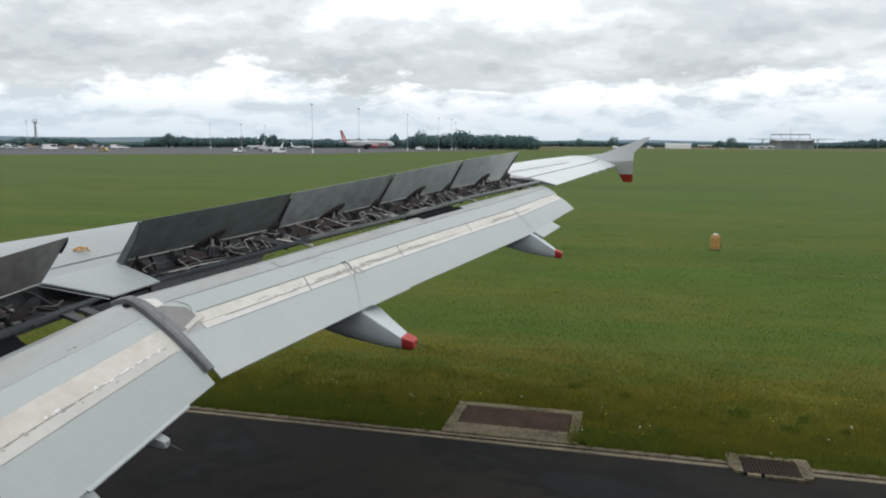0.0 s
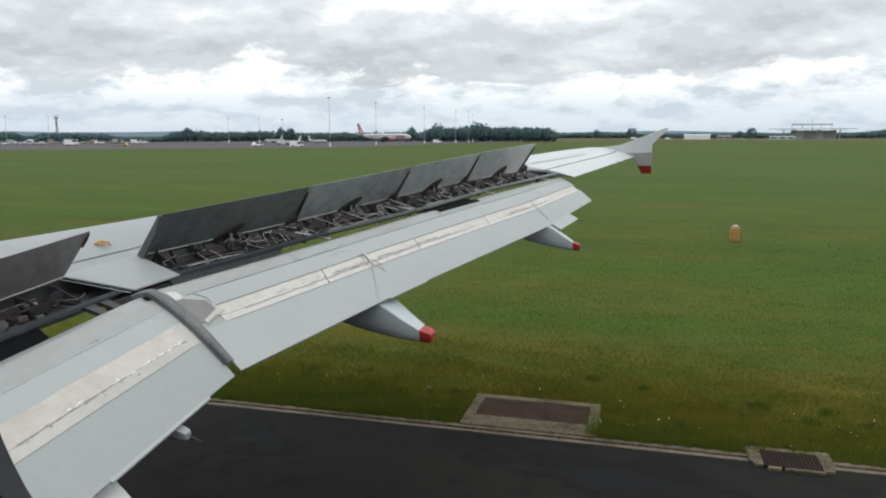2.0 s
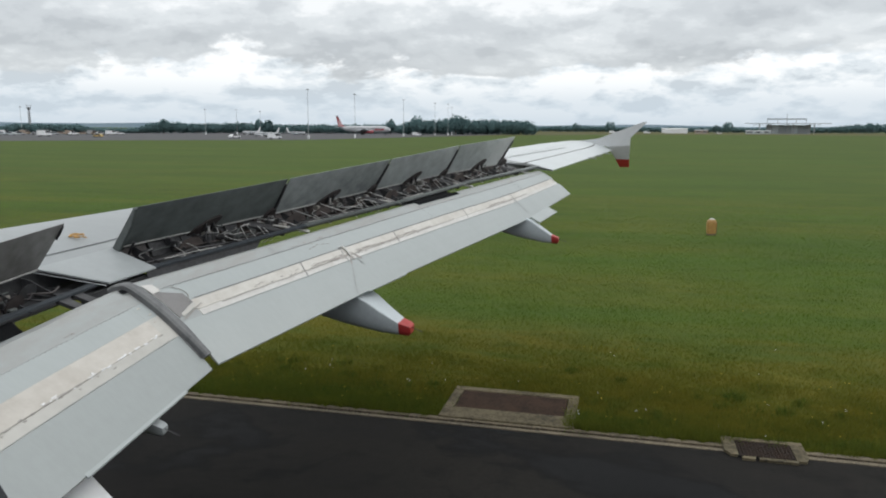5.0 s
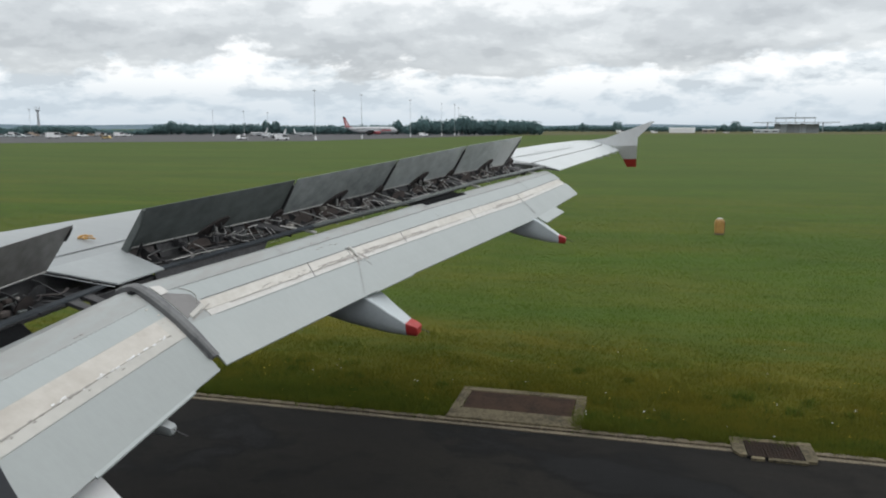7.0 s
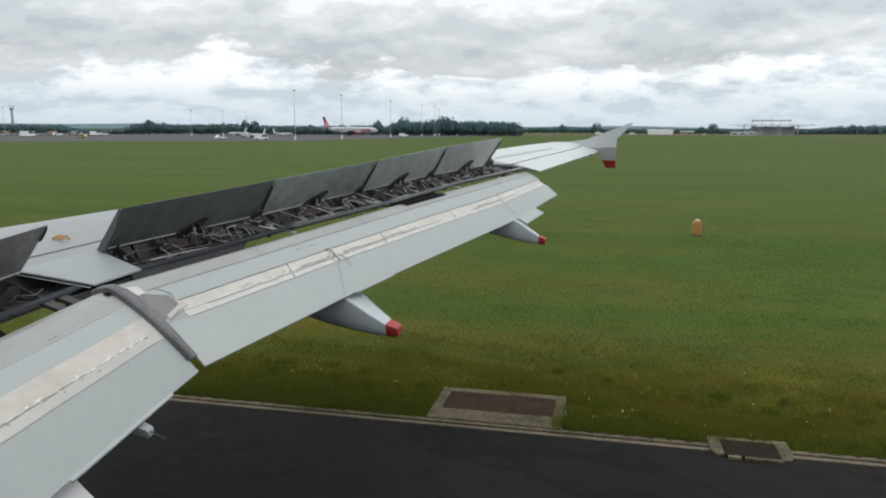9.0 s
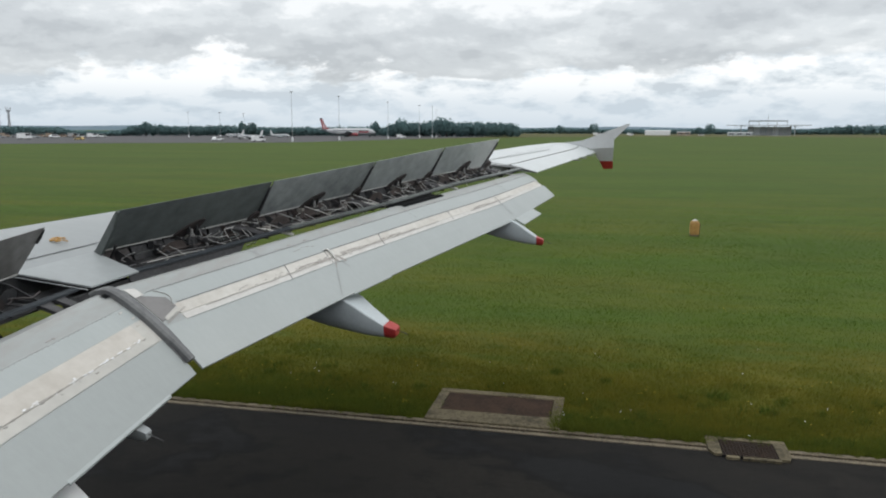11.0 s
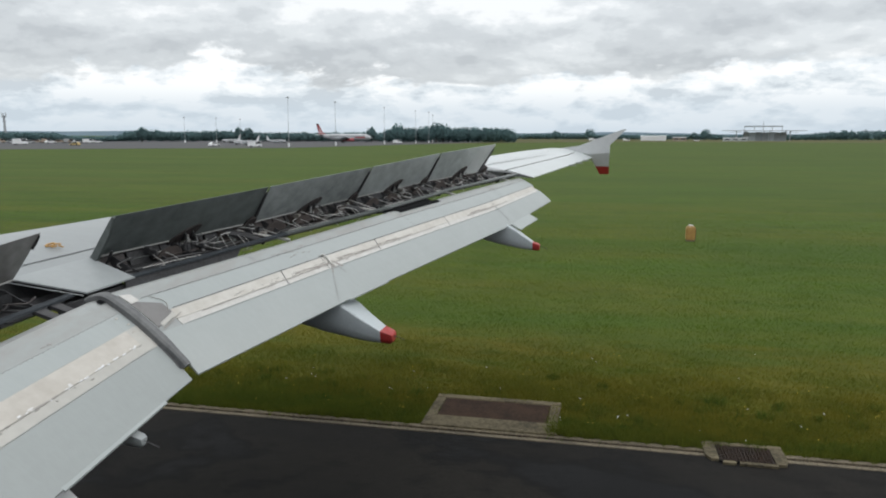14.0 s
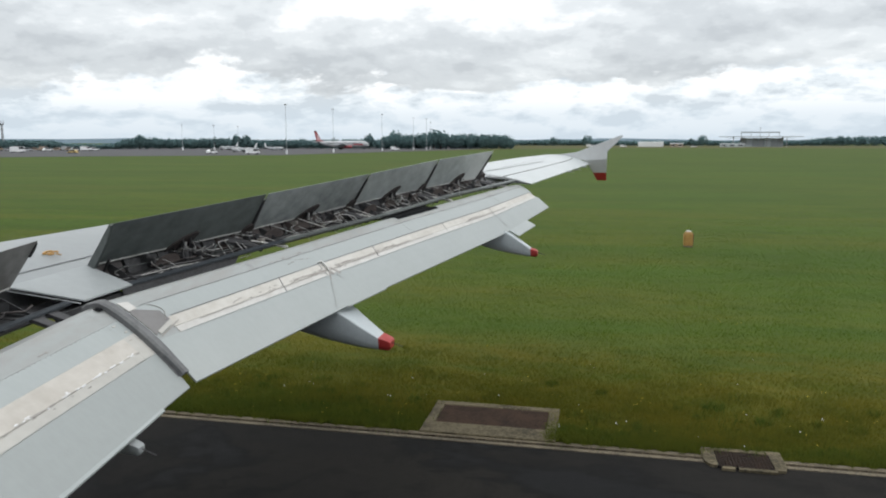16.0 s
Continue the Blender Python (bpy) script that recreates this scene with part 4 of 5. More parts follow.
    part("hinge_fitting", slab(rim, 0.05, -face), M_BROWN, sp, "rounded brown hinge fitting")
    part("hinge_pin", tube([h.lerp(e, 0.06) + face * 0.06, h.lerp(e, 0.06) + face * 0.10], 0.022, 8), M_ARM, sp)


for i in range(4):
    corners = (HINGE[i + 2], HINGE[i + 3], RAISED[i + 1], RAISED[i])
    actuator(spoilers[i], *corners, (0.52, 0.50, 0.49, 0.5)[i], (1.0, 1.05, 0.95, 0.9)[i])
    hinge_fitting(spoilers[i], *corners, (0.955, 0.95, 0.945, 0.90)[i])


# ------------------------------------------------------------------ wing skin details
def seam(points, width, mat, parent, name="seam", lift=0.003):
    """A thin dark joint lying on a surface; points come with a sideways vector."""
    verts, faces = [], []
    for p, side in points:
        s_ = Vector(side).normalized() * width / 2
        verts += [Vector(p) - s_ + Vector((0, 0, lift)), Vector(p) + s_ + Vector((0, 0, lift))]
    for k in range(len(points) - 1):
        faces.append((2 * k, 2 * k + 1, 2 * k + 3, 2 * k + 2))
    me = mesh_from(verts, faces)
    for p in me.polygons:
        if p.normal.z < 0:
            p.flip()
    me.update()
    return part(name, me, mat, parent)


wing_ob = [o for o in airliner.children if o.name == "wing_box"][0]
line = [(-5.12, 4.9), (-4.96, 5.29), (-4.66, 6.1), (-4.34, 6.86), (-3.33, 9.26), (-2.37, 11.37), (-1.98, 12.25), (-1.52, 13.28), (-0.95, 14.6)]
fine_line = []
for (xa, ya), (xb, yb) in zip(line, line[1:]):
    for k in range(6):
        fine_line.append((on_skin(xa + (xb - xa) * k / 6, ya + (yb - ya) * k / 6), (1, -0.4, 0)))
seam(fine_line, 0.018, M_SEAM, wing_ob, "skin_joint", 0.005)
seam([(on_skin(hinge_x(y), y), (1, -0.3, 0)) for y in spread(12.35, 15.0, 8)], 0.009, M_SEAM, wing_ob, "aileron_gap", 0.006)
seam([(on_skin(hinge_x(y) - 0.4, y), (1, -0.3, 0)) for y in spread(12.6, 15.1, 8)], 0.005, M_SEAM, wing_ob, "skin_joint", 0.005)
for y in (7.6, 9.0, 10.4, 13.4):
    a = hinge_x(y) - 0.35
    seam([(on_skin(a - 0.02 - k * 0.2, y + k * 0.06), (0.2, 1, 0)) for k in range(8)], 0.005, M_SEAM, wing_ob, "skin_joint", 0.004)


# stencilled row that cannot be read, along the joint
def stencils():
    rng = random.Random(5)
    meshes = []
    for k in range(22):
        t = k / 22
        x, y = -4.60 + 0.47 * t, 6.42 + 1.06 * t
        w = rng.uniform(0.018, 0.034)
        meshes.append(slab([on_skin(x - 0.05, y, 0.006), on_skin(x - 0.05, y + w, 0.006), on_skin(x - 0.015, y + w, 0.006), on_skin(x - 0.015, y, 0.006)], 0.003))
    part("stencil_bars", join(meshes), M_SEAM, wing_ob)


stencils()


def tie_ring():
    """Yellow double loop lying on the skin."""
    p = on_skin(-4.99, 5.92, 0.02)
    loops = []
    for sx in (-0.045, 0.045):
        pts = []
        for k in range(11):
            q = math.pi * (0.15 + 0.85 * k / 10 * 2)
            pts.append(p + Vector((sx * 0.8 + 0.033 * math.cos(q), 0.05 * math.sin(q) - sx * 0.2, 0.008 * math.sin(q))))
        loops.append(tube(pts, 0.008, 6))
    loops.append(tube([p + Vector((0.08, -0.03, 0)), p + Vector((0.15, -0.05, -0.005))], 0.007, 5))
    part("tie_ring", join(loops), M_YELLOW, airliner, "yellow rope-eye fitting on the wing")


tie_ring()

# small discharge wicks on the aileron's edge
for y in (14.0, 14.35, 14.75):
    b = Vector((te_x(y), y, skin_z(te_x(y), y) - 0.015))
    part("static_wick", tube([b + Vector((-0.06, 0, 0)), b + Vector((0.05, 0.0, 0.0)), b + Vector((0.13, 0.0, -0.01))], [0.016, 0.012, 0.003], 5), M_WING, airliner)


# flap details: chordwise joints, rub marks, patches
def flap_seam(parent, le, te, y, u0, u1, width=0.012, mat=M_JOINT, skew=0.0):
    pts = []
    for k in range(9):
        u = u0 + (u1 - u0) * k / 8
        q = y + skew * (u - u0)
        pts.append((flap_point(le, te, q, u, 0.0025), flap_point(le, te, q + 0.02, u) - flap_point(le, te, q - 0.02, u)))
    seam(pts, width, mat, parent, "joint", 0.001)


for y, u0, u1, w, sk in ((6.64, 0.36, 0.56, 0.013, -0.37), (7.20, 0.34, 0.56, 0.008, -0.2), (8.09, 0.37, 0.56, 0.013, -0.37), (9.55, 0.38, 0.57, 0.011, -0.3), (10.82, 0.38, 0.58, 0.012, -0.2), (8.9, 0.0, 0.36, 0.003, 0.0), (11.2, 0.0, 0.38, 0.003, 0.0)):
    flap_seam(outer_flap, O_LE, O_TE, y, u0, u1, w, M_JOINT, sk)
flap_seam(inner_flap, I_LE, I_TE, 4.895, 0.0, 0.37, 0.003, M_FAINT)


def spanwise(parent, le, te, y0, y1, u, width, mat=M_JOINT, name="joint"):
    pts = []
    for y in spread(y0, y1, 24):
        q = u(y) if callable(u) else u
        pts.append((flap_point(le, te, y, q, 0.004), flap_point(le, te, y, q + 0.05) - flap_point(le, te, y, q)))
    seam(pts, width, mat, parent, name, 0.003)


spanwise(outer_flap, O_LE, O_TE, 5.40, 12.2, lambda y: strip_u(y)[1] + 0.004, 0.004, M_STREAK)
spanwise(outer_flap, O_LE, O_TE, 5.3, 12.2, 0.15, 0.004)
spanwise(outer_flap, O_LE, O_TE, 5.42, 12.2, lambda y: strip_u(y)[0] - 0.004, 0.007)
spanwise(outer_flap, O_LE, O_TE, 5.6, 9.2, lambda y: strip_u(y)[0] + 0.128 + 0.004 * math.sin(y * 23), 0.009, M_SMEAR, "dirt_line")
spanwise(outer_flap, O_LE, O_TE, 10.0, 11.2, lambda y: strip_u(y)[0] + 0.128, 0.012, M_SMEAR, "dirt_line")
spanwise(inner_flap, I_LE, I_TE, 2.0, 4.98, 0.613, 0.003, M_STREAK)
spanwise(inner_flap, I_LE, I_TE, 3.2, 4.2, 0.531, 0.005, M_SMEAR)


def rub_marks(parent, le, te, y0, y1, u0, u1, n, seed, mat):
    rng = random.Random(seed)
    for _ in range(n):
        y, u = rng.uniform(y0, y1), rng.uniform(u0, u1)
        w, du = rng.uniform(0.012, 0.055), rng.uniform(0.004, 0.011)
        part("scuff", slab([flap_point(le, te, y, u, 0.0035), flap_point(le, te, y + w, u, 0.0035), flap_point(le, te, y + w * 0.9, u + du, 0.0035), flap_point(le, te, y + w * 0.1, u + du, 0.0035)], 0.003), mat, parent)


rub_marks(outer_flap, O_LE, O_TE, 5.7, 6.9, 0.43, 0.47, 14, 3, M_SMEAR)
rub_marks(outer_flap, O_LE, O_TE, 6.65, 8.6, 0.45, 0.52, 30, 4, M_SMEAR)
rub_marks(outer_flap, O_LE, O_TE, 6.95, 7.6, 0.42, 0.53, 12, 14, M_SMEAR)
rub_marks(outer_flap, O_LE, O_TE, 10.2, 11.0, 0.46, 0.53, 10, 6, M_SMEAR)
rub_marks(inner_flap, I_LE, I_TE, 3.2, 4.9, 0.535, 0.56, 7, 7, M_SMEAR)
rub_marks(inner_flap, I_LE, I_TE, 3.6, 4.9, 0.50, 0.53, 13, 8, M_WHITE)
rub_marks(inner_flap, I_LE, I_TE, 4.22, 4.36, 0.15, 0.18, 3, 9, M_SMEAR)
rub_marks(outer_flap, O_LE, O_TE, 6.75, 7.15, 0.10, 0.24, 12, 10, M_SMEAR)
part("nose_gap_shade", flap_skin(O_LE, O_TE, spread(8.95, 9.85, 4), [-0.4, -0.2, 0.0, 0.03, 0.065], 0.005, 0.004), M_CAVITY_SHADE, outer_flap, "black skin as shade of the open flap nose gap")
part("cove_shade", slab([edge_at(SHUT, 8.9) + Vector((-0.02, 0, -0.015)), edge_at(SHUT, 9.95) + Vector((-0.02, 0, -0.015)), flap_point(O_LE, O_TE, 9.84, -0.25, 0.008), flap_point(O_LE, O_TE, 8.96, -0.25, 0.008)], 0.006), M_CAVITY_SHADE, airliner, "black sheet as shade in the flap cove")
rub_marks(inner_flap, I_LE, I_TE, 4.93, 5.01, 0.20, 0.48, 4, 31, M_CREAM)
part("end_gap", flap_skin(I_LE, I_TE, spread(4.99, 5.05, 2), [0.0, 0.02, 0.05], 0.006, 0.004), M_CAVITY_SHADE, inner_flap)
part("end_gap", flap_skin(I_LE, I_TE, spread(5.04, 5.066, 2), [0.10, 0.2, 0.3, 0.45, 0.6, 0.75, 0.88], 0.003, 0.004), M_SEAL, inner_flap)
# spill at the wide joint with streaks running aft
for dy, u0, u1, w, sk in ((0.0, 0.47, 0.575, 0.045, 0.1),):
    flap_seam(outer_flap, O_LE, O_TE, 7.22 + dy, u0, u1, w, M_SMEAR, sk)
flap_seam(outer_flap, O_LE, O_TE, 10.78, 0.55, 0.9, 0.03, M_STREAK, 0.1)
for k in range(46):
    y = 2.6 + k * 0.05
    part("rivet", slab([flap_point(I_LE, I_TE, y + dy, 0.20 + du, 0.002) for dy, du in ((0, 0), (0.010, 0), (0.010, 0.007), (0, 0.007))], 0.004), M_FAINT, inner_flap)
rng_dash = random.Random(17)
for k in range(16):
    y = 3.2 + k * 0.105 + rng_dash.uniform(-0.03, 0.03)
    u, w = 0.523 + rng_dash.uniform(-0.004, 0.004), rng_dash.uniform(0.03, 0.075)
    part("dash", slab([flap_point(I_LE, I_TE, y, u, 0.006), flap_point(I_LE, I_TE, y + w, u, 0.006), flap_point(I_LE, I_TE, y + w, u + 0.010, 0.006), flap_point(I_LE, I_TE, y + 0.01, u + 0.012, 0.006)], 0.002), M_WHITE if k > 7 else M_SMEAR, inner_flap)
part("joint_strap", tube([flap_point(O_LE, O_TE, y, u, h) for y, u, h in ((7.215, 0.345, 0.006), (7.235, 0.36, 0.018), (7.235, 0.41, 0.020), (7.225, 0.46, 0.018), (7.215, 0.51, 0.010))], [0.006, 0.012, 0.013, 0.011, 0.006], 6), M_CHALK, outer_flap, "pale bent strap across the joint")
for dy, u0, u1, w, sk in ((0.05, 0.46, 0.59, 0.04, 0.4), (-0.10, 0.45, 0.50, 0.05, 0.3), (0.17, 0.45, 0.51, 0.07, 0.2)):
    flap_seam(outer_flap, O_LE, O_TE, 7.22 + dy, u0, u1, w, M_OIL, sk)
# dark wedge of dirt running aft from the strap
for y, u0, u1, w, mat, sk in ((7.215, 0.52, 0.62, 0.024, M_SMEAR, -0.7), (7.145, 0.62, 0.80, 0.015, M_FAINT, -0.7), (7.019, 0.80, 0.975, 0.009, M_FAINT, -0.7), (7.27, 0.56, 0.68, 0.016, M_FAINT, 0.2)):
    flap_seam(outer_flap, O_LE, O_TE, y, u0, u1, w, mat, sk)
for y, u0, u1, w, sk in ((6.55, 0.02, 0.14, 0.05, 0.2), (8.1, 0.03, 0.14, 0.06, 0.1)):
    flap_seam(outer_flap, O_LE, O_TE, y, u0, u1, w, M_FAINT, sk)
for y0_, y1_ in ((6.75, 7.2), (7.38, 7.8), (7.75, 8.12), (8.2, 8.7), (10.1, 10.75)):
    spanwise(outer_flap, O_LE, O_TE, y0_, y1_, lambda y: strip_u(y)[0] + 0.105 + 0.012 * math.sin(y * 9), 0.020, M_OIL, "dirt_line")
# worn plate and pale patch at the flap's inner end
part("wear_plate", flap_skin(O_LE, O_TE, spread(5.18, 5.39, 4), lambda y: [0.14 + 0.6 * (y - 5.18), 0.24 + 0.3 * (y - 5.18), 0.33, 0.40, 0.49 - 0.40 * (y - 5.18)], 0.004, 0.01), material("grey_wear_plate", (0.205, 0.20, 0.198), 0.55, 0.0, (0.165, 0.16, 0.157), 3, 12, 0.4), outer_flap, "bare grey wear plate")
part("pale_patch", flap_skin(O_LE, O_TE, spread(5.185, 5.265, 2), lambda y: [0.05 + 0.3 * (y - 5.185), 0.09, 0.13, 0.18 - 0.1 * (y - 5.185)], 0.008, 0.004), M_CHALK, outer_flap, "chipped white patch")
part("pale_patch", flap_skin(O_LE, O_TE, spread(5.215, 5.385, 3), lambda y: [0.475 - 0.42 * (y - 5.18), 0.495 - 0.41 * (y - 5.18), 0.512 - 0.40 * (y - 5.18)], 0.008, 0.004), M_CREAM_PALE, outer_flap, "scraped pale edge strip")
spanwise(outer_flap, O_LE, O_TE, 5.20, 5.44, lambda y: 0.530 - 0.40 * (y - 5.18), 0.012, M_SMEAR, "dirt_line")
part("rub_curve", tube([flap_point(O_LE, O_TE, 5.36 + 0.06 * math.sin(k * 0.45), 0.16 + 0.030 * k, 0.006) for k in range(8)], 0.0028, 5), M_SMEAR, outer_flap)

# ------------------------------------------------------------------ fuselage around the camera, with the cabin window
def fuselage():
    cy, cz, r = -1.52, 3.95, 1.98
    xs = [-16 + k for k in range(16)] + [-0.6, 0.5] + [1.5 + k for k in range(8)]
    angs = [2 * math.pi * k / 60 for k in range(60)]
    verts = [(x, cy + r * math.cos(a), cz + r * math.sin(a)) for x in xs for a in angs]
    faces = []
    for i in range(len(xs) - 1):
        for j in range(60):
            z = cz + r * math.sin(angs[j] + math.pi / 60)
            y = cy + r * math.cos(angs[j] + math.pi / 60)
            if xs[i] == -0.6 and y > 0 and 3.85 < z < 4.85:
                continue
            k = (j + 1) % 60
            faces.append((i * 60 + j, i * 60 + k, (i + 1) * 60 + k, (i + 1) * 60 + j))
    shell = part("fuselage_shell", mesh_from(verts, faces, smooth=True), M_FUSELAGE, airliner, "unseen fuselage shell, dark to cut bounced light")
    wall = shell.modifiers.new("wall", "SOLIDIFY")
    wall.thickness, wall.offset = 0.06, -1
    for x in (xs[0], xs[-1]):
        part("bulkhead", tube([(x - 0.02, cy, cz), (x + 0.02, cy, cz)], r - 0.07, 60), M_CABIN, airliner, "plain closing bulkhead")
    # inner lining with the rounded opening
    x0, x1, z0, z1, rad = -0.175, 0.12, 4.254, 4.58, 0.10
    inner, outer = [], []
    for cx, cz_, q0 in ((x1 - rad, z1 - rad, 0), (x0 + rad, z1 - rad, 90), (x0 + rad, z0 + rad, 180), (x1 - rad, z0 + rad, 270)):
        for k in range(25):
            q = radians(q0 + k * 90 / 24)
            inner.append((cx + rad * math.cos(q), cz_ + rad * math.sin(q)))
    for x, z in inner:
        dx, dz = x + 0.026, z - 4.41
        g = max(abs(dx) / 0.75, abs(dz) / 0.62)
        outer.append((-0.026 + dx / g, 4.41 + dz / g))
    n = len(inner)
    ring = [[Vector((x, 0.14, z)) for x, z in inner], [Vector((x, 0.155, z)) for x, z in inner], [Vector((x, 0.155, z)) for x, z in outer], [Vector((x, 0.14, z)) for x, z in outer]]
    bezel = [(x * 1.02, 4.4 + (z - 4.4) * 1.02) for x, z in inner]
    rim = [[Vector((x, yy, z)) for x, z in pts] for pts, yy in ((inner, 0.1475), (inner, 0.155), (bezel, 0.155), (bezel, 0.1475))]
    part("window_gasket", loft(rim + [rim[0]], caps=False, smooth=False), M_GASKET, airliner, "black rubber window gasket")
    ring = [[Vector((x, yy, z)) for x, z in pts] for pts, yy in ((bezel, 0.146), (bezel, 0.157), (outer, 0.157), (outer, 0.146))]
    me = loft(ring + [ring[0]], caps=False, smooth=False)
    part("window_lining", me, M_CABIN, airliner, "dark cabin window surround")


fuselage()


def main_gear():
    leg = part("gear_leg", tube([(-4.3, 2.35, 2.75), (-4.3, 2.35, 0.6)], [0.13, 0.10], 10), M_STEEL, airliner, "steel landing gear leg")
    part("axle", tube([(-4.3, 1.95, 0.58), (-4.3, 2.75, 0.58)], 0.07, 8), M_STEEL, leg)
    for y in (2.0, 2.70):
        loops = []
        for dy, r in ((-0.19, 0.40), (-0.15, 0.52), (-0.08, 0.56), (0.08, 0.56), (0.15, 0.52), (0.19, 0.40)):
            loops.append([Vector((-4.3 + r * math.cos(q), y + dy, 0.585 + r * math.sin(q))) for q in (2 * math.pi * k / 24 for k in range(24))])
        part("wheel", loft(loops), M_TYRE, leg, "black rubber tyre")


main_gear()


# ------------------------------------------------------------------ far side of the field
def foliage(centres, seed, leaf=0.9, per=90):
    """Crowns of many small leaf clumps: rows of (x, y, ground z, radius, height)."""
    rng = np.random.default_rng(seed)
    V, F = [], []
    o = 0
    for x, y, z, r, h in centres:
        n = per
        d = rng.normal(size=(n, 3))
        d /= np.linalg.norm(d, axis=1)[:, None]
        rad = rng.uniform(0.55, 1.0, n) ** 0.6
        lob = 1 + 0.22 * np.sin(3 * np.arctan2(d[:, 1], d[:, 0]) + rng.uniform(0, 6)) * d[:, 2]
        c = np.stack([x + d[:, 0] * r * rad * lob, y + d[:, 1] * r * rad * lob, z + h * 0.52 + d[:, 2] * h * 0.48 * rad * lob], 1)
        a = np.cross(d, rng.normal(size=(n, 3)))
        b = np.cross(d, a) + 0.35 * rng.normal(size=(n, 3))
        a *= leaf * rng.uniform(0.6, 1.3, (n, 1)) / np.linalg.norm(a, axis=1)[:, None]
        b *= leaf * rng.uniform(0.6, 1.3, (n, 1)) / np.linalg.norm(b, axis=1)[:, None]
        V.append(np.stack([c - a, c + b, c + a, c - b], 1).reshape(-1, 3))
        F += [(o + 4 * k, o + 4 * k + 1, o + 4 * k + 2, o + 4 * k + 3) for k in range(n)]
        o += 4 * n
    me = bpy.data.meshes.new("foliage")
    me.from_pydata(np.concatenate(V).tolist(), [], F)
    me.update()
    return me


def wood(az0, az1, dist, tops, rows, step, seed, label, leaf=0.62, per=230):
    rng = random.Random(seed)
    centres = []
    for k in range(rows):
        d = dist + k * 5
        n = int(radians(az1 - az0) * d / step)
        for i in range(n):
            az = az0 + (az1 - az0) * (i + rng.uniform(0.1, 0.9)) / n
            h = table(az, tops) * rng.uniform(0.90, 1.05)
            p = polar(az, d + rng.uniform(-3, 3))
            centres.append((p.x, p.y, 0, rng.uniform(0.75, 1.05) * step, h))
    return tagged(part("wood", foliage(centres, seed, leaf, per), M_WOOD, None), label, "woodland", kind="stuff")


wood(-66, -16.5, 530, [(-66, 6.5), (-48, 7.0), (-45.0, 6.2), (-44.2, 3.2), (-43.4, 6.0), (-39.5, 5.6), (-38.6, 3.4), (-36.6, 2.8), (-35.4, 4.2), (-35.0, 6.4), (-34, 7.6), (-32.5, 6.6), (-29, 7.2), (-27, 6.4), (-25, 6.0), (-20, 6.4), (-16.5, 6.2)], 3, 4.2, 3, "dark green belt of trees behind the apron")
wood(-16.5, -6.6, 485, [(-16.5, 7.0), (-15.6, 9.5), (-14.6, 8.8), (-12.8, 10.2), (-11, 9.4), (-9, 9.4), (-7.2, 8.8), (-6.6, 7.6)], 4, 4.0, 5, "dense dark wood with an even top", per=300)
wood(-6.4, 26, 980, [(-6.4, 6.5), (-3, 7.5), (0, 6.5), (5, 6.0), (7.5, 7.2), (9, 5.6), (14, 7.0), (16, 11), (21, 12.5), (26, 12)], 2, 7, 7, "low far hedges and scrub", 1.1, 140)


def tree(az, d, h, r, seed):
    p = polar(az, d)
    ob = thing("tree", "rounded dark green broadleaf tree above the wood", "tree", p, "field trees")
    tr = part("trunk", tube([(0, 0, 0), (0.1, 0, h * 0.3), (0, 0.1, h * 0.6)], [0.4, 0.3, 0.12], 7), M_TRUNK, ob)
    rng = random.Random(seed)
    for k in range(4):
        a = rng.uniform(0, 6.28)
        part("limb", tube([(0, 0, h * 0.35), (r * 0.5 * math.cos(a), r * 0.5 * math.sin(a), h * 0.62)], [0.15, 0.05], 5), M_TRUNK, tr)
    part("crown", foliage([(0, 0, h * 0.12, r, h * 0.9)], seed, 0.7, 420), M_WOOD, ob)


for az, d, h, r in ((-15.5, 470, 10.8, 5.2), (-12.55, 470, 12.0, 4.6), (-12.0, 474, 11.2, 5.0), (-19.9 + 2.4, 505, 9.2, 3.5), (-34.0, 505, 8.6, 3.6), (-27.3, 505, 8.8, 3.0), (-26.6, 507, 8.6, 3.2),
                     (-3.4, 820, 9.5, 5.0), (-0.9, 820, 11.5, 5.5), (7.4, 830, 11.5, 5.5), (6.6, 840, 8, 4)):
    tree(az, d, h, r, int(az * 10) + 700)


def hills(seed, d, h, az0, az1, label):
    rng = random.Random(seed)
    n = 70
    verts, faces = [], []
    ph = [rng.uniform(0, 6.28) for _ in range(4)]
    for i in range(n + 1):
        az = az0 + (az1 - az0) * i / n
        top = h * (0.62 + 0.22 * math.sin(az * 0.16 + ph[0]) + 0.12 * math.sin(az * 0.53 + ph[1]) + 0.05 * math.sin(az * 1.7 + ph[2]))
        for dd, zz in ((0, 0), (250, top * 0.7), (450, top), (800, top * 0.4)):
            verts.append(polar(az, d + dd, zz))
    for i in range(n):
        for k in range(3):
            faces.append((4 * i + k, 4 * i + k + 1, 4 * i + k + 5, 4 * i + k + 4))
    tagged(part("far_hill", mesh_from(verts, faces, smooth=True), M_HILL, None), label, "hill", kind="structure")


hills(4, 3000, 23, -75, 75, "low green hills on the horizon, haze-blue in colour")
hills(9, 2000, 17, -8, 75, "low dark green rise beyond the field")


# ------------------------------------------------------------------ apron: jets, masts, vehicles, buildings
def jet(length, at, heading, tail_mat, belly_mat, label):
    """A parked airliner, nose towards +x before it is turned."""
    L = length
    ob = thing("parked_jet", label, "aeroplane", at, "parked jets")
    ob.rotation_euler = (0, 0, radians(heading))
    R = L * 0.057
    zc = R * 1.75
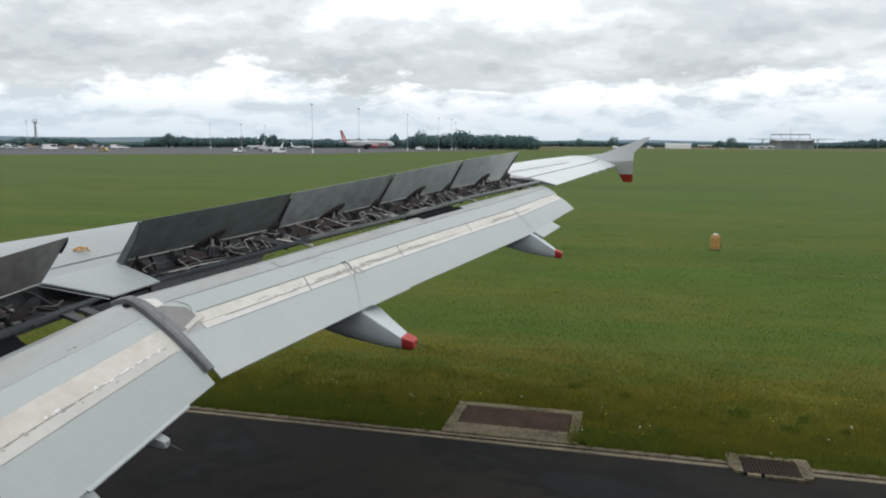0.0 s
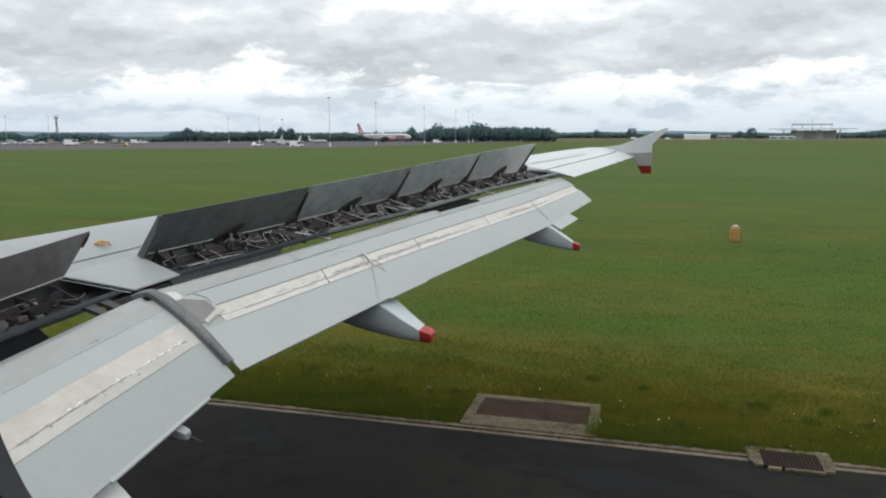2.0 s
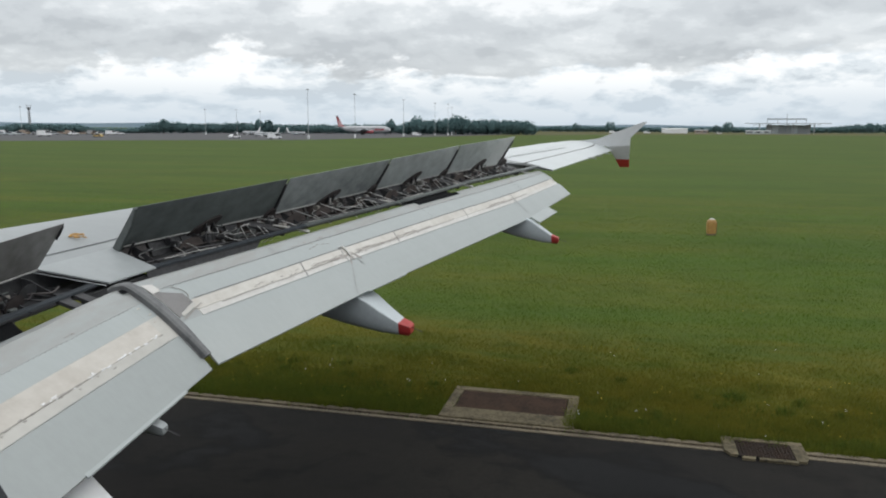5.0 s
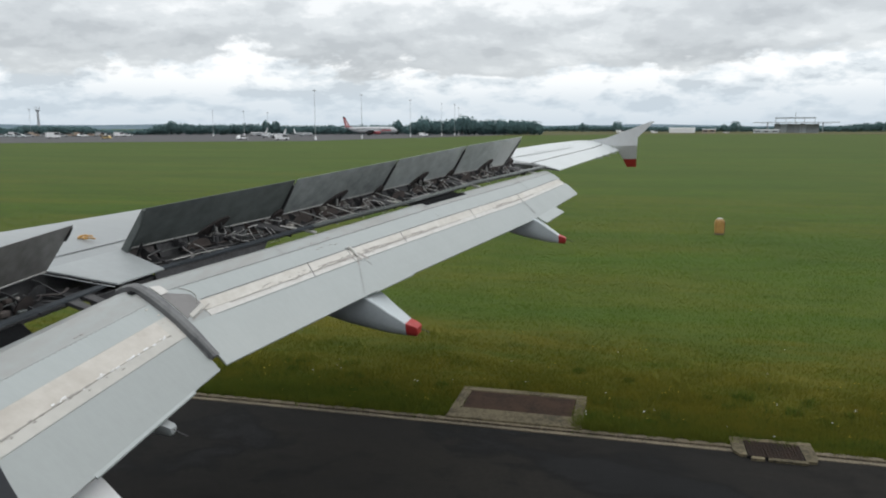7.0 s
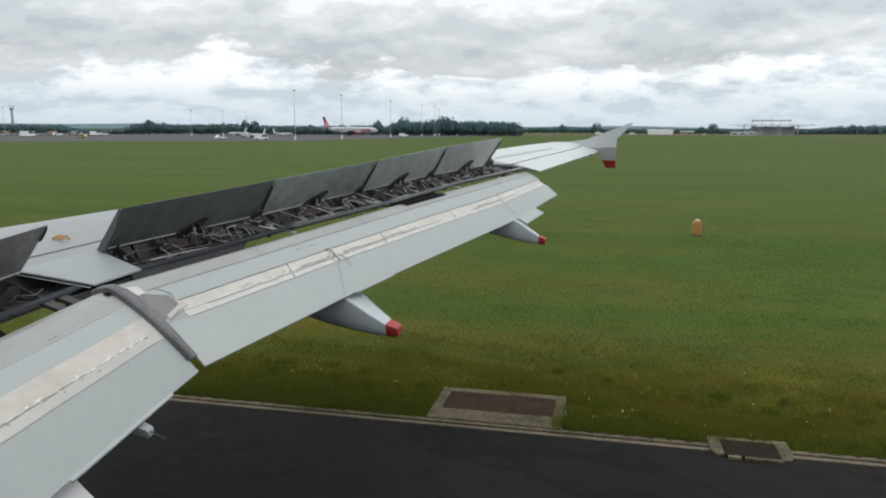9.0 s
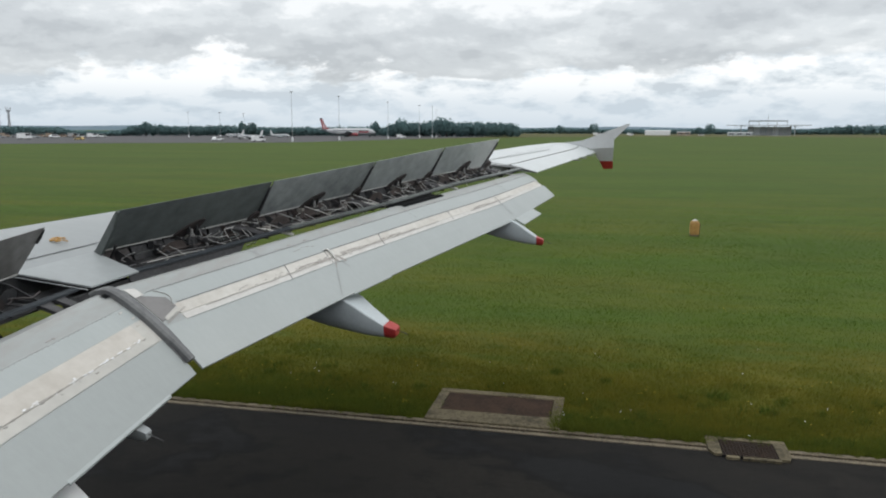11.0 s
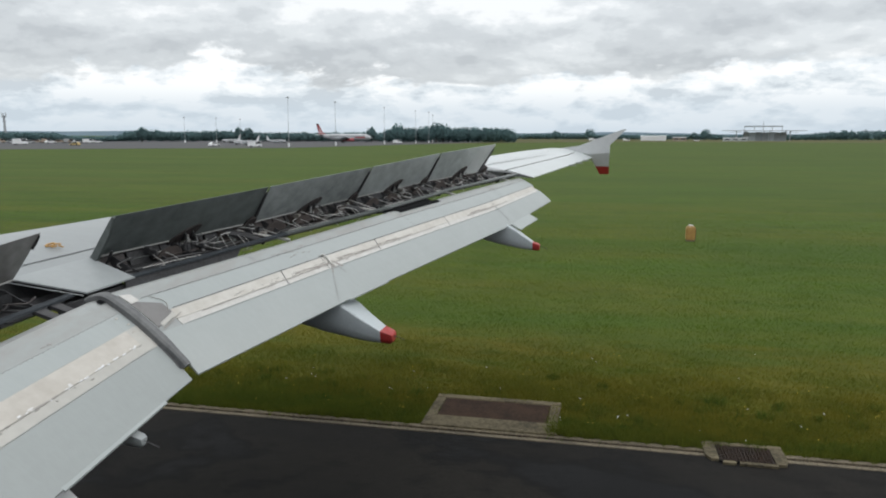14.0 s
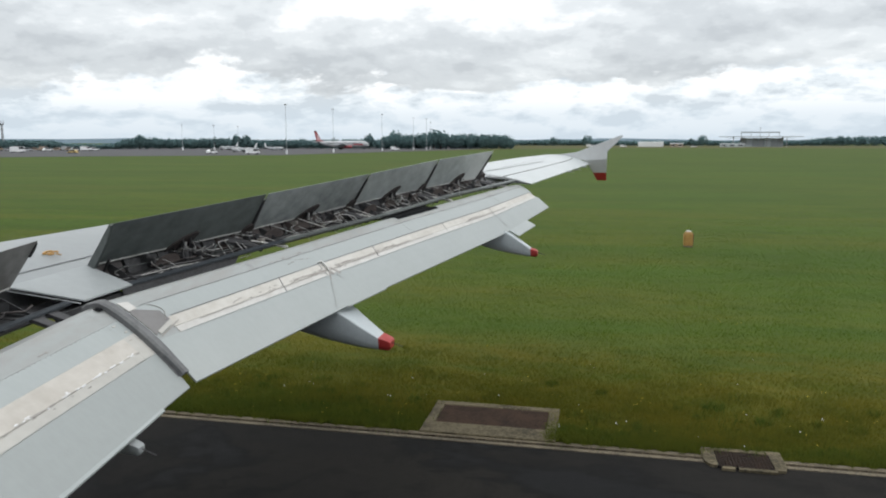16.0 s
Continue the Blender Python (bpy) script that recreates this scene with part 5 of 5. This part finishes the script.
    prof = [(-0.5, 0.06, 0.65), (-0.44, 0.28, 0.5), (-0.33, 0.72, 0.2), (-0.2, 1, 0), (0.1, 1, 0), (0.36, 1, 0), (0.42, 0.9, -0.05), (0.465, 0.66, -0.15), (0.49, 0.36, -0.25), (0.5, 0.08, -0.3)]
    loops = [[Vector((x * L, R * k * math.cos(q), zc + dz * R + R * k * math.sin(q))) for q in (2 * math.pi * s_ / 16 for s_ in range(16))] for x, k, dz in prof]
    body = part("fuselage", loft(loops), M_SILVER, ob)
    for sy in (1, -1):
        part("window_row", box(-0.30 * L, 0.36 * L, sy * R * 0.99 - 0.03, sy * R * 0.99 + 0.03, zc + R * 0.25, zc + R * 0.42), M_GLASS, body)
        part("nose_band", box(0.18 * L, 0.36 * L, sy * R * 0.985 - 0.03, sy * R * 0.985 + 0.03, zc - R * 0.35, zc + R * 0.10), belly_mat, body)
        part("wing", slab([(0.12 * L, sy * R * 0.8, zc - R * 0.5), (-0.10 * L, sy * 0.46 * L, zc + R * 0.15), (-0.15 * L, sy * 0.46 * L, zc + R * 0.15), (-0.11 * L, sy * R * 0.8, zc - R * 0.55)], 0.25), M_FAIR, ob)
        part("tailplane", slab([(-0.39 * L, sy * 0.3, zc + R * 0.6), (-0.47 * L, sy * 0.19 * L, zc + R * 0.8), (-0.51 * L, sy * 0.19 * L, zc + R * 0.8), (-0.48 * L, sy * 0.3, zc + R * 0.6)], 0.15), M_FAIR, ob)
        part("engine", loft([[Vector((x * L, sy * 0.16 * L + k * R * 0.5 * math.cos(q), zc - R * 0.85 + k * R * 0.5 * math.sin(q))) for q in (2 * math.pi * s_ / 12 for s_ in range(12))]
                             for x, k in ((0.13, 0.82), (0.12, 1.0), (0.05, 1.0), (-0.01, 0.6))]), belly_mat, ob)
        part("main_gear", join([tube([(-0.04 * L, sy * R * 1.3, zc - R * 0.5), (-0.04 * L, sy * R * 1.3, 0.5)], 0.15, 6), tube([(-0.04 * L, sy * R * 1.3 - 0.3, 0.55), (-0.04 * L, sy * R * 1.3 + 0.3, 0.55)], 0.55, 12)]), M_TYRE, ob)
    part("nose_gear", join([tube([(0.40 * L, 0, zc - R * 0.6), (0.40 * L, 0, 0.4)], 0.1, 6), tube([(0.40 * L, -0.2, 0.4), (0.40 * L, 0.2, 0.4)], 0.4, 12)]), M_TYRE, ob)
    part("cockpit_glass", box(0.455 * L, 0.47 * L, -R * 0.5, R * 0.5, zc + R * 0.22, zc + R * 0.42, 0.05), M_GLASS, body)
    top = L * 0.335
    fin = [(-0.34 * L, zc + R * 0.85), (-0.40 * L, zc + R * 1.3), (-0.485 * L, top), (-0.525 * L, top), (-0.475 * L, zc + R * 0.75)]
    tail = part("tail_fin", slab([(x, 0.12, z) for x, z in fin], 0.24, (0, -1, 0)), tail_mat, ob, "tail fin")
    if L > 20:
        for y in (0.13, -0.13):
            d = (0, -1 if y > 0 else 1, 0)
            part("fin_flash", slab([(-0.395 * L, y, zc + R * 1.15), (-0.42 * L, y, zc + R * 1.5), (-0.475 * L, y, top * 0.86), (-0.468 * L, y, zc + R * 1.2)], 0.01, d), M_FLASH, tail, "pale diagonal flash")
            part("fin_tip", slab([(-0.47 * L, y, top * 0.945), (-0.485 * L, y, top + 0.01), (-0.525 * L, y, top + 0.01), (-0.52 * L, y, top * 0.945)], 0.01, d), M_ARM, tail, "dark fin tip")
    return ob


def facing(az):
    """Heading that shows a thing's side at that bearing, nose to the right."""
    return -az


jet(33.4, polar(-19.5, 458), facing(-19.5) + 14, M_CRIMSON, M_CRIMSON, "white and red parked airliner with red tail fin")
jet(12.5, polar(-26.8, 345), facing(-26.8) + 152, M_WHITE, M_WHITE, "small white parked business jet")
jet(12.0, polar(-24.6, 425), facing(-24.6) - 30, M_WHITE, M_FAIR, "small white parked jet with grey engines")
jet(13.0, polar(-27.9, 440), facing(-27.9) + 140, M_WHITE, M_WHITE, "white business jet parked before the trees")


def mast(az, d, h):
    p = polar(az, d)
    ob = thing("light_mast", "tall thin grey floodlight mast on white base", "light mast", p, "apron light masts")
    part("pole", tube([(0, 0, 0), (0, 0, h)], [0.11, 0.06], 8), M_STEEL, ob)
    part("base", box(-0.28, 0.28, -0.28, 0.28, 0, 1.5, 0.05), M_WHITE, ob)
    head = part("lamp_ring", tube([(0.36 * math.cos(q), 0.36 * math.sin(q), h) for q in (2 * math.pi * k / 10 for k in range(11))], 0.06, 5), M_STEEL, ob)
    for k in range(4):
        q = 2 * math.pi * k / 4 + 0.4
        x, y = 0.38 * math.cos(q), 0.38 * math.sin(q)
        part("floodlight", box(x - 0.15, x + 0.15, y - 0.15, y + 0.15, h - 0.34, h - 0.05, 0.03), M_STEEL, head)
    return ob


for az, d, h in ((-23.7, 285, 18.4), (-20.2, 320, 18.4), (-16.5, 385, 18.6), (-14.1, 430, 18.4), (-13.1, 440, 18.0), (-12.8, 470, 17.0), (-31.1, 440, 14.0), (-28.9, 440, 14.0), (-27.2, 450, 13.5), (-45.4, 480, 15), (-42.9, 480, 15)):
    mast(az, d, h)


def vehicle(az, d, length, height, mat, label, turn=0.0, van=False):
    p = polar(az, d, 0.03 if az < -9 else 0.0)
    ob = thing("van" if van else "car", label, "van" if van else "car", p, "airfield vehicles")
    ob.rotation_euler = (0, 0, radians(facing(az) + turn))
    L, H, W = length, height, 0.9
    if van:
        prof = [(-0.5, 0.18), (0.5, 0.18), (0.5, 0.50), (0.40, 0.58), (0.30, 0.97), (-0.48, 1.0), (-0.5, 0.9)]
        glass = [(0.385, 0.60), (0.305, 0.93), (0.02, 0.93), (0.02, 0.60)]
    else:
        prof = [(-0.5, 0.22), (0.5, 0.22), (0.5, 0.48), (0.26, 0.60), (0.12, 0.97), (-0.28, 1.0), (-0.46, 0.62), (-0.5, 0.58)]
        glass = [(0.22, 0.62), (0.11, 0.92), (-0.27, 0.94), (-0.40, 0.62)]
    n = len(prof)
    verts = [(x * L, W, z * H) for x, z in prof] + [(x * L, -W, z * H) for x, z in prof]
    part("body", mesh_from(verts, [tuple(range(n)), tuple(range(n, 2 * n))] + [(i, (i + 1) % n, n + (i + 1) % n, n + i) for i in range(n)]), mat, ob)
    for sy in (1, -1):
        part("side_window", slab([(x * L, sy * (W + 0.01), z * H) for x, z in glass], 0.02, (0, -sy, 0)), M_GLASS, ob)
        for wx in (-0.32, 0.32):
            part("wheel", tube([(wx * L, sy * W - 0.12, 0.33), (wx * L, sy * W + 0.06, 0.33)], 0.33, 12), M_TYRE, ob)
    return ob


vehicle(-29.1, 300, 4.3, 1.6, M_WHITE, "white car parked on the apron", 40)
vehicle(-26.2, 280, 4.9, 2.0, M_WHITE, "white minibus standing on the apron", 12, True)
vehicle(-38.3, 330, 3.6, 1.4, M_ORANGE, "pale yellow airfield service car", 150)
vehicle(-15.5, 400, 4.6, 2.0, M_WHITE, "white van near the light masts", 20, True)
vehicle(-41.6, 360, 5.5, 2.6, M_WHITE, "white box van by the apron edge", 25, True)
vehicle(-0.6, 690, 8.0, 2.6, M_WHITE, "white lorry at the far field edge", 0, True)
vehicle(1.8, 690, 6.0, 2.2, M_WHITE, "white van at the far field edge", 0, True)
vehicle(6.8, 700, 5.0, 1.8, M_WHITE, "white car at the far field edge", 0, False)
rng_cars = random.Random(2)
for k in range(24):
    vehicle(-46.4 + k * 0.42 + rng_cars.uniform(-0.2, 0.2), 430 + rng_cars.uniform(-26, 22), 5.0, (1.7, 2.3)[k % 3 == 0], rng_cars.choice((M_WHITE, M_WHITE, M_FAIR, M_BRICK, M_STEEL)), "parked van in a long row" if k % 3 == 0 else "small parked car in a long row", rng_cars.uniform(-30, 30), k % 3 == 0)


def building(name, label, az, d, w, dep, h, wall_mat, roof_mat, windows=0, pitch=0.6):
    ob = thing(name, label, "building", polar(az, d), "field buildings")
    ob.rotation_euler = (0, 0, radians(facing(az)))
    part("wall", box(-w / 2, w / 2, 0, dep, 0, h), wall_mat, ob)
    part("roof", mesh_from([(-w / 2 - 0.3, -0.3, h), (w / 2 + 0.3, -0.3, h), (w / 2 + 0.3, dep + 0.3, h), (-w / 2 - 0.3, dep + 0.3, h), (-w / 2 - 0.3, dep / 2, h + pitch), (w / 2 + 0.3, dep / 2, h + pitch)],
                           [(0, 1, 5, 4), (3, 4, 5, 2), (0, 4, 3), (1, 2, 5), (0, 3, 2, 1)]), roof_mat, ob)
    for k in range(windows):
        x = -w / 2 + w * (k + 0.5) / windows
        win = part("window", box(x - w / windows * 0.28, x + w / windows * 0.28, -0.06, 0.02, h * 0.35, h * 0.75), M_GLASS, ob)
        part("sill", box(x - w / windows * 0.3, x + w / windows * 0.3, -0.14, -0.06, h * 0.30, h * 0.35), M_WHITE, win)
    return ob


building("store_shed", "long white metal store shed at the field edge", 3.75, 760, 24, 14, 4.2, M_WHITE, M_WHITE, 0, 0.6)
building("hut", "small grey hut beside far hedge", 9.4, 760, 22, 8, 2.6, M_FAIR, M_STEEL, 3)
building("hut", "low grey hut near the white shed", 5.6, 740, 12, 8, 3.0, M_BRICK, M_STEEL, 2)
building("terminal_block", "low pale brick block beside the apron", -52.0, 500, 34, 14, 6.0, M_BRICK, M_STEEL, 8)


M_TOWER = material("pale_tower_concrete", (0.40, 0.42, 0.44), 0.8, 0, (0.33, 0.35, 0.37), 0.4, 3, 0.4)


def tower():
    """Slim tapered tower with an open flared head of prongs."""
    ob = thing("radar_tower", "slim pale tower with open flared head beside trees", "tower", polar(-42.4, 560))
    part("shaft", tube([(0, 0, 0), (0, 0, 8), (0, 0, 15.2)], [1.05, 0.8, 0.62], 10), M_TOWER, ob)
    head = part("head", loft([[Vector((r * math.cos(q), r * math.sin(q), z)) for q in (2 * math.pi * k / 8 for k in range(8))] for z, r in ((14.8, 0.62), (16.0, 1.35), (16.3, 1.35), (16.4, 1.0))], smooth=False), M_TOWER, ob)
    for k in range(5):
        q = 2 * math.pi * k / 5 + 0.3
        part("prong", tube([(1.15 * math.cos(q), 1.15 * math.sin(q), 16.2), (1.55 * math.cos(q), 1.55 * math.sin(q), 18.0 + 0.5 * (k % 2))], [0.16, 0.12], 5), M_TOWER, head)
    part("collar", tube([(0, 0, 12.4), (0, 0, 12.8)], 0.95, 10), M_STEEL, ob)


tower()


M_GANTRY = material("weathered_grey_cladding", (0.36, 0.39, 0.41), 0.7, 0, (0.28, 0.30, 0.32), 0.3, 3, 0.4)


def gantry():
    """Open steel frame with a long thin roof deck and a raised screen."""
    az, d = 11.2, 790
    ob = thing("steel_gantry", "open steel gantry with long flat roof and upper screen", "gantry", polar(az, d))
    ob.rotation_euler = (0, 0, radians(facing(az)))
    part("roof_deck", box(-37, 38, -6, 6, 9.6, 10.1), M_STEEL, ob)
    up = part("upper_screen", box(-17.5, 17.5, -0.4, 0.4, 13.4, 14.6), M_GANTRY, ob, "weathered raised screen")
    for x in (-17, -8, 0, 8, 17):
        part("post", box(x - 0.25, x + 0.25, -0.3, 0.3, 10.1, 13.6), M_STEEL, up)
    part("aerial", box(-0.2, 0.2, -0.2, 0.2, 15.0, 19.0), M_STEEL, up)
    for x in (-24, -16, -14, 1, 6, 20, 24):
        part("column", box(x - 0.4, x + 0.4, -0.4, 0.4, 0, 9.6), M_STEEL, ob)
    for k in range(7):
        x = -18.0 + k * 5.6
        part("cladding_panel", box(x + 0.1, x + 5.5, 3.6, 4.0, 0.0, 8.6 - 0.5 * (k % 2), 0.03), (M_GANTRY, M_FAIR, M_GANTRY)[k % 3], ob)
    part("lower_deck", box(-30, 31, -5, 5, 8.3, 8.6), M_GANTRY, ob, "thin lower roof edge")


gantry()


def marker():
    ob = thing("airfield_marker", "small yellow marker box standing in the grass", "marker", (3.82, 32.47, 0))
    prof = [(0.05, 0.15), (0.10, 0.19), (0.50, 0.20), (0.60, 0.17), (0.66, 0.10)]
    yellow = material("marker_yellow", (0.40, 0.24, 0.07), 0.5, 0, (0.30, 0.15, 0.04), 4, 20, 0.5)
    case = part("case", loft([[Vector((sx * w, sy * w * 0.55, z)) for sx, sy in ((-1, -0.6), (-0.6, -1), (0.6, -1), (1, -0.6), (1, 0.6), (0.6, 1), (-0.6, 1), (-1, 0.6))] for z, w in prof], smooth=False), yellow, ob)
    part("side_plate", slab([(0.203, -0.07, 0.08), (0.203, 0.07, 0.08), (0.203, 0.07, 0.56), (0.203, -0.07, 0.56)], 0.012, (1, 0, 0)), M_RUST, case, "dark brown side plate")
    part("cap", loft([[Vector((sx * w, sy * w * 0.55, z)) for sx, sy in ((-1, -0.6), (-0.6, -1), (0.6, -1), (1, -0.6), (1, 0.6), (0.6, 1), (-0.6, 1), (-1, 0.6))] for z, w in ((0.655, 0.115), (0.70, 0.07))], smooth=False), M_CHALK, case, "pale worn cap")
    part("foot", box(-0.17, 0.17, -0.15, 0.15, 0, 0.06), M_CONCRETE, ob)


marker()


# ------------------------------------------------------------------ taxiway edge pits
def pit(x0, x1, y0, y1, rim, front, covers, label, name):
    ob = thing(name, label, "pit", ((x0 + x1) / 2, y0, 0))
    w, d = (x1 - x0) / 2, y1 - y0
    z = 0.06
    for me in (box(-w, w, 0, front, -0.1, z, 0.012), box(-w, w, d - rim, d, -0.1, z, 0.012), box(-w, -w + rim, front, d - rim, -0.1, z - 0.004, 0.012), box(w - rim, w, front, d - rim, -0.1, z - 0.004, 0.012)):
        part("rim", me, M_PIT, ob)
    iw = (2 * w - 2 * rim) / covers
    for k in range(covers):
        a = -w + rim + k * iw
        part("cover", box(a + 0.012, a + iw - 0.012, front + 0.012, d - rim - 0.012, -0.05, z - 0.010, 0.006), M_COVER, ob, "rusty brown metal cover")
    return ob


pit(-2.56, -0.50, 10.42, 11.78, 0.16, 0.42, 1, "concrete drain pit with rusty brown cover", "drain_pit")


def slot_drain(x0, x1, y0, y1):
    """Gully at the edging: pale frame with cut corners, split front rim and a dark grate of crossed bars."""
    ob = thing("slot_drain", "small pale concrete gully with dark metal grate", "drain", ((x0 + x1) / 2, y0, 0))
    w, d, z = (x1 - x0) / 2, y1 - y0, 0.06

    def block(pts, top):
        return slab([(x, y, top) for x, y in pts], 0.14)
    part("rim", block([(-w, d), (-w, d - 0.10), (w, d - 0.10), (w, d)], z), M_PIT, ob)
    part("rim", block([(-w, d - 0.10), (-w, 0.22), (-w + 0.07, 0.09), (-w + 0.17, 0.09), (-w + 0.17, d - 0.10)], z - 0.003), M_PIT, ob)
    part("rim", block([(w, d - 0.10), (w - 0.17, d - 0.10), (w - 0.17, 0.06), (w - 0.05, 0.06), (w, 0.20)], z - 0.003), M_PIT, ob)
    for a, b in ((-w + 0.20, -0.16), (-0.12, w - 0.16)):
        part("front_rim", block([(a, 0.0), (b, 0.0), (b + 0.01, 0.075), (a + 0.02, 0.075)], z - 0.006), M_PIT, ob)
    part("recess", box(-w + 0.16, w - 0.16, 0.07, d - 0.09, -0.1, 0.044), M_CAVITY_SHADE, ob)
    g0, g1 = -w + 0.18, w - 0.18
    long_bar, cross_bar = box(g0, g1, -0.007, 0.007, 0.046, 0.056), box(-0.006, 0.006, 0.085, d - 0.105, 0.046, 0.0535)
    n = 11
    for k in range(n):
        p = part("grate_bar", long_bar, M_GRATE, ob)
        p.location = (0, 0.10 + (d - 0.22) * k / (n - 1), 0)
    for k in range(15):
        p = part("cross_bar", cross_bar, M_GRATE, ob)
        p.location = (g0 + (g1 - g0) * (k + 0.5) / 15, 0, 0)


M_GRATE = material("rusty_dark_grate", (0.032, 0.026, 0.022), 0.8, 0.2, (0.05, 0.03, 0.02), 5, 30, 0.5, spec=0.2)
slot_drain(1.55, 2.62, 9.98, 10.66)


# ------------------------------------------------------------------ grass
def grass(n, seed, far, tall=1.0):
    rng = np.random.default_rng(seed)
    az = np.radians(rng.uniform(-50, 26, n))
    d = 10.4 + far * rng.beta(0.8, 2.6, n)
    x, y = d * np.tan(az), d
    clump = np.sin(x * 1.7 + 3 * np.sin(y * 0.9)) * np.sin(y * 2.3 + 2 * np.sin(x * 0.7))
    edge = np.exp(-(y - 10.7) / 1.2)
    rag = 0.05 * np.sin(x * 23) + 0.04 * np.sin(x * 51 + y * 37)
    keep = (y > 10.44 + rag) & ~((x > -2.58 + rag) & (x < -0.60 + rag) & (y < 11.70 + rag)) & ~((x > 1.55) & (x < 2.62) & (y < 10.64))
    x, y, clump, edge = x[keep], y[keep], clump[keep], edge[keep]
    m = len(x)
    h = rng.uniform(0.018, 0.05, m) * (1 + 0.4 * clump) * (1 + 0.6 * edge) * np.clip(1.4 - y / 60, 0.3, 1)
    w = rng.uniform(0.0022, 0.0055, m) * (0.5 + y / 18)
    t = rng.uniform(0, 2 * np.pi, m)
    h *= tall
    lean = rng.normal(0, 0.5, (m, 2)) * h[:, None]
    v = np.zeros((m, 3, 3))
    v[:, 0, 0], v[:, 0, 1] = x - w * np.cos(t), y - w * np.sin(t)
    v[:, 1, 0], v[:, 1, 1] = x + w * np.cos(t), y + w * np.sin(t)
    v[:, 2, 0], v[:, 2, 1], v[:, 2, 2] = x + lean[:, 0], y + lean[:, 1], h
    me = bpy.data.meshes.new("grass")
    me.vertices.add(3 * m)
    me.vertices.foreach_set("co", v.ravel())
    me.loops.add(3 * m)
    me.loops.foreach_set("vertex_index", np.arange(3 * m))
    me.polygons.add(m)
    me.polygons.foreach_set("loop_start", np.arange(0, 3 * m, 3))
    me.polygons.foreach_set("loop_total", np.full(m, 3))
    me.update()
    me.validate()
    return me


tagged(part("verge_grass", grass(150000, 9, 5.5, 1.7), M_VERGE, None), "rough brownish grass along the taxiway edge", "grass", kind="stuff")
tagged(part("grass", grass(420000, 8, 60), M_BLADE, None), "short mown grass with coarser clumps near the taxiway", "grass", kind="stuff")


def flowers(n, seed, mat, size, label):
    rng = random.Random(seed)
    verts, faces = [], []
    for _ in range(n):
        x, y = rng.uniform(-9, 6), 10.75 + rng.expovariate(0.75)
        if -2.75 < x < -0.45 and y < 11.9:
            continue
        for _k in range(rng.choice((1, 1, 2))):
            px, py, z = x + rng.uniform(-0.1, 0.1), y + rng.uniform(-0.1, 0.1), rng.uniform(0.08, 0.14)
            o = len(verts)
            verts += [(px + size * math.cos(q), py + size * math.sin(q), z) for q in (0, 1.26, 2.51, 3.77, 5.03)] + [(px, py, z + size * 0.9)]
            faces += [(o + k, o + (k + 1) % 5, o + 5) for k in range(5)]
    tagged(part("wild_flowers", mesh_from(verts, faces), mat, None), label, "flowers", kind="stuff")


flowers(26, 3, M_FLOWER, 0.011, "scattered small white daisies in the verge")
flowers(70, 4, M_DANDE, 0.012, "scattered yellow dandelions in the verge")


def weeds(n, seed):
    """Darker coarse tufts scattered along the verge."""
    rng = random.Random(seed)
    verts, faces = [], []
    for _ in range(n):
        x, y = rng.uniform(-11, 7), 10.56 + rng.expovariate(1.7)
        if -2.8 < x < -0.4 and y < 11.95:
            continue
        r = rng.uniform(0.06, 0.20) + (rng.uniform(0.1, 0.4) if rng.random() < 0.25 else 0)
        for _k in range(rng.randint(40, 90)):
            a, d = rng.uniform(0, 6.28), r * math.sqrt(rng.random())
            px, py = x + d * math.cos(a), y + d * math.sin(a)
            t, w, h = rng.uniform(0, 6.28), rng.uniform(0.004, 0.010), rng.uniform(0.04, 0.13)
            o = len(verts)
            verts += [(px - w * math.cos(t), py - w * math.sin(t), 0), (px + w * math.cos(t), py + w * math.sin(t), 0), (px + rng.gauss(0, 0.4) * h, py + rng.gauss(0, 0.4) * h, h)]
            faces.append((o, o + 1, o + 2))
    me = bpy.data.meshes.new("weeds")
    me.from_pydata(verts, [], faces)
    me.update()
    tagged(part("weed_tufts", me, M_WEED, None), "dark green coarse weed tufts along the verge", "weeds", kind="stuff")


M_WEED = material("weed_green", (0.062, 0.104, 0.018), 0.8, 0, (0.12, 0.135, 0.024), 0.8, 4, 0.5, island=0.3, spec=0.1, leaf=0.5)
weeds(420, 21)


def stones(n, seed):
    """Loose pale gravel beside the edging."""
    rng = random.Random(seed)
    verts, faces = [], []
    for _ in range(n):
        x, y, r = rng.gauss(0.6, 1.1), 10.48 + abs(rng.gauss(0, 0.16)), rng.uniform(0.008, 0.022)
        if -2.7 < x < -0.5 and y > 10.4:
            continue
        o = len(verts)
        q0 = rng.uniform(0, 6.28)
        verts += [(x + r * math.cos(q0 + 1.57 * k), y + r * math.sin(q0 + 1.57 * k), 0.01) for k in range(4)] + [(x, y, 0.01 + r * 0.9)]
        faces += [(o + k, o + (k + 1) % 4, o + 4) for k in range(4)]
    tagged(part("loose_stones", mesh_from(verts, faces), M_PIT, None), "loose pale gravel beside the concrete edging", "gravel", kind="stuff")


stones(260, 17)
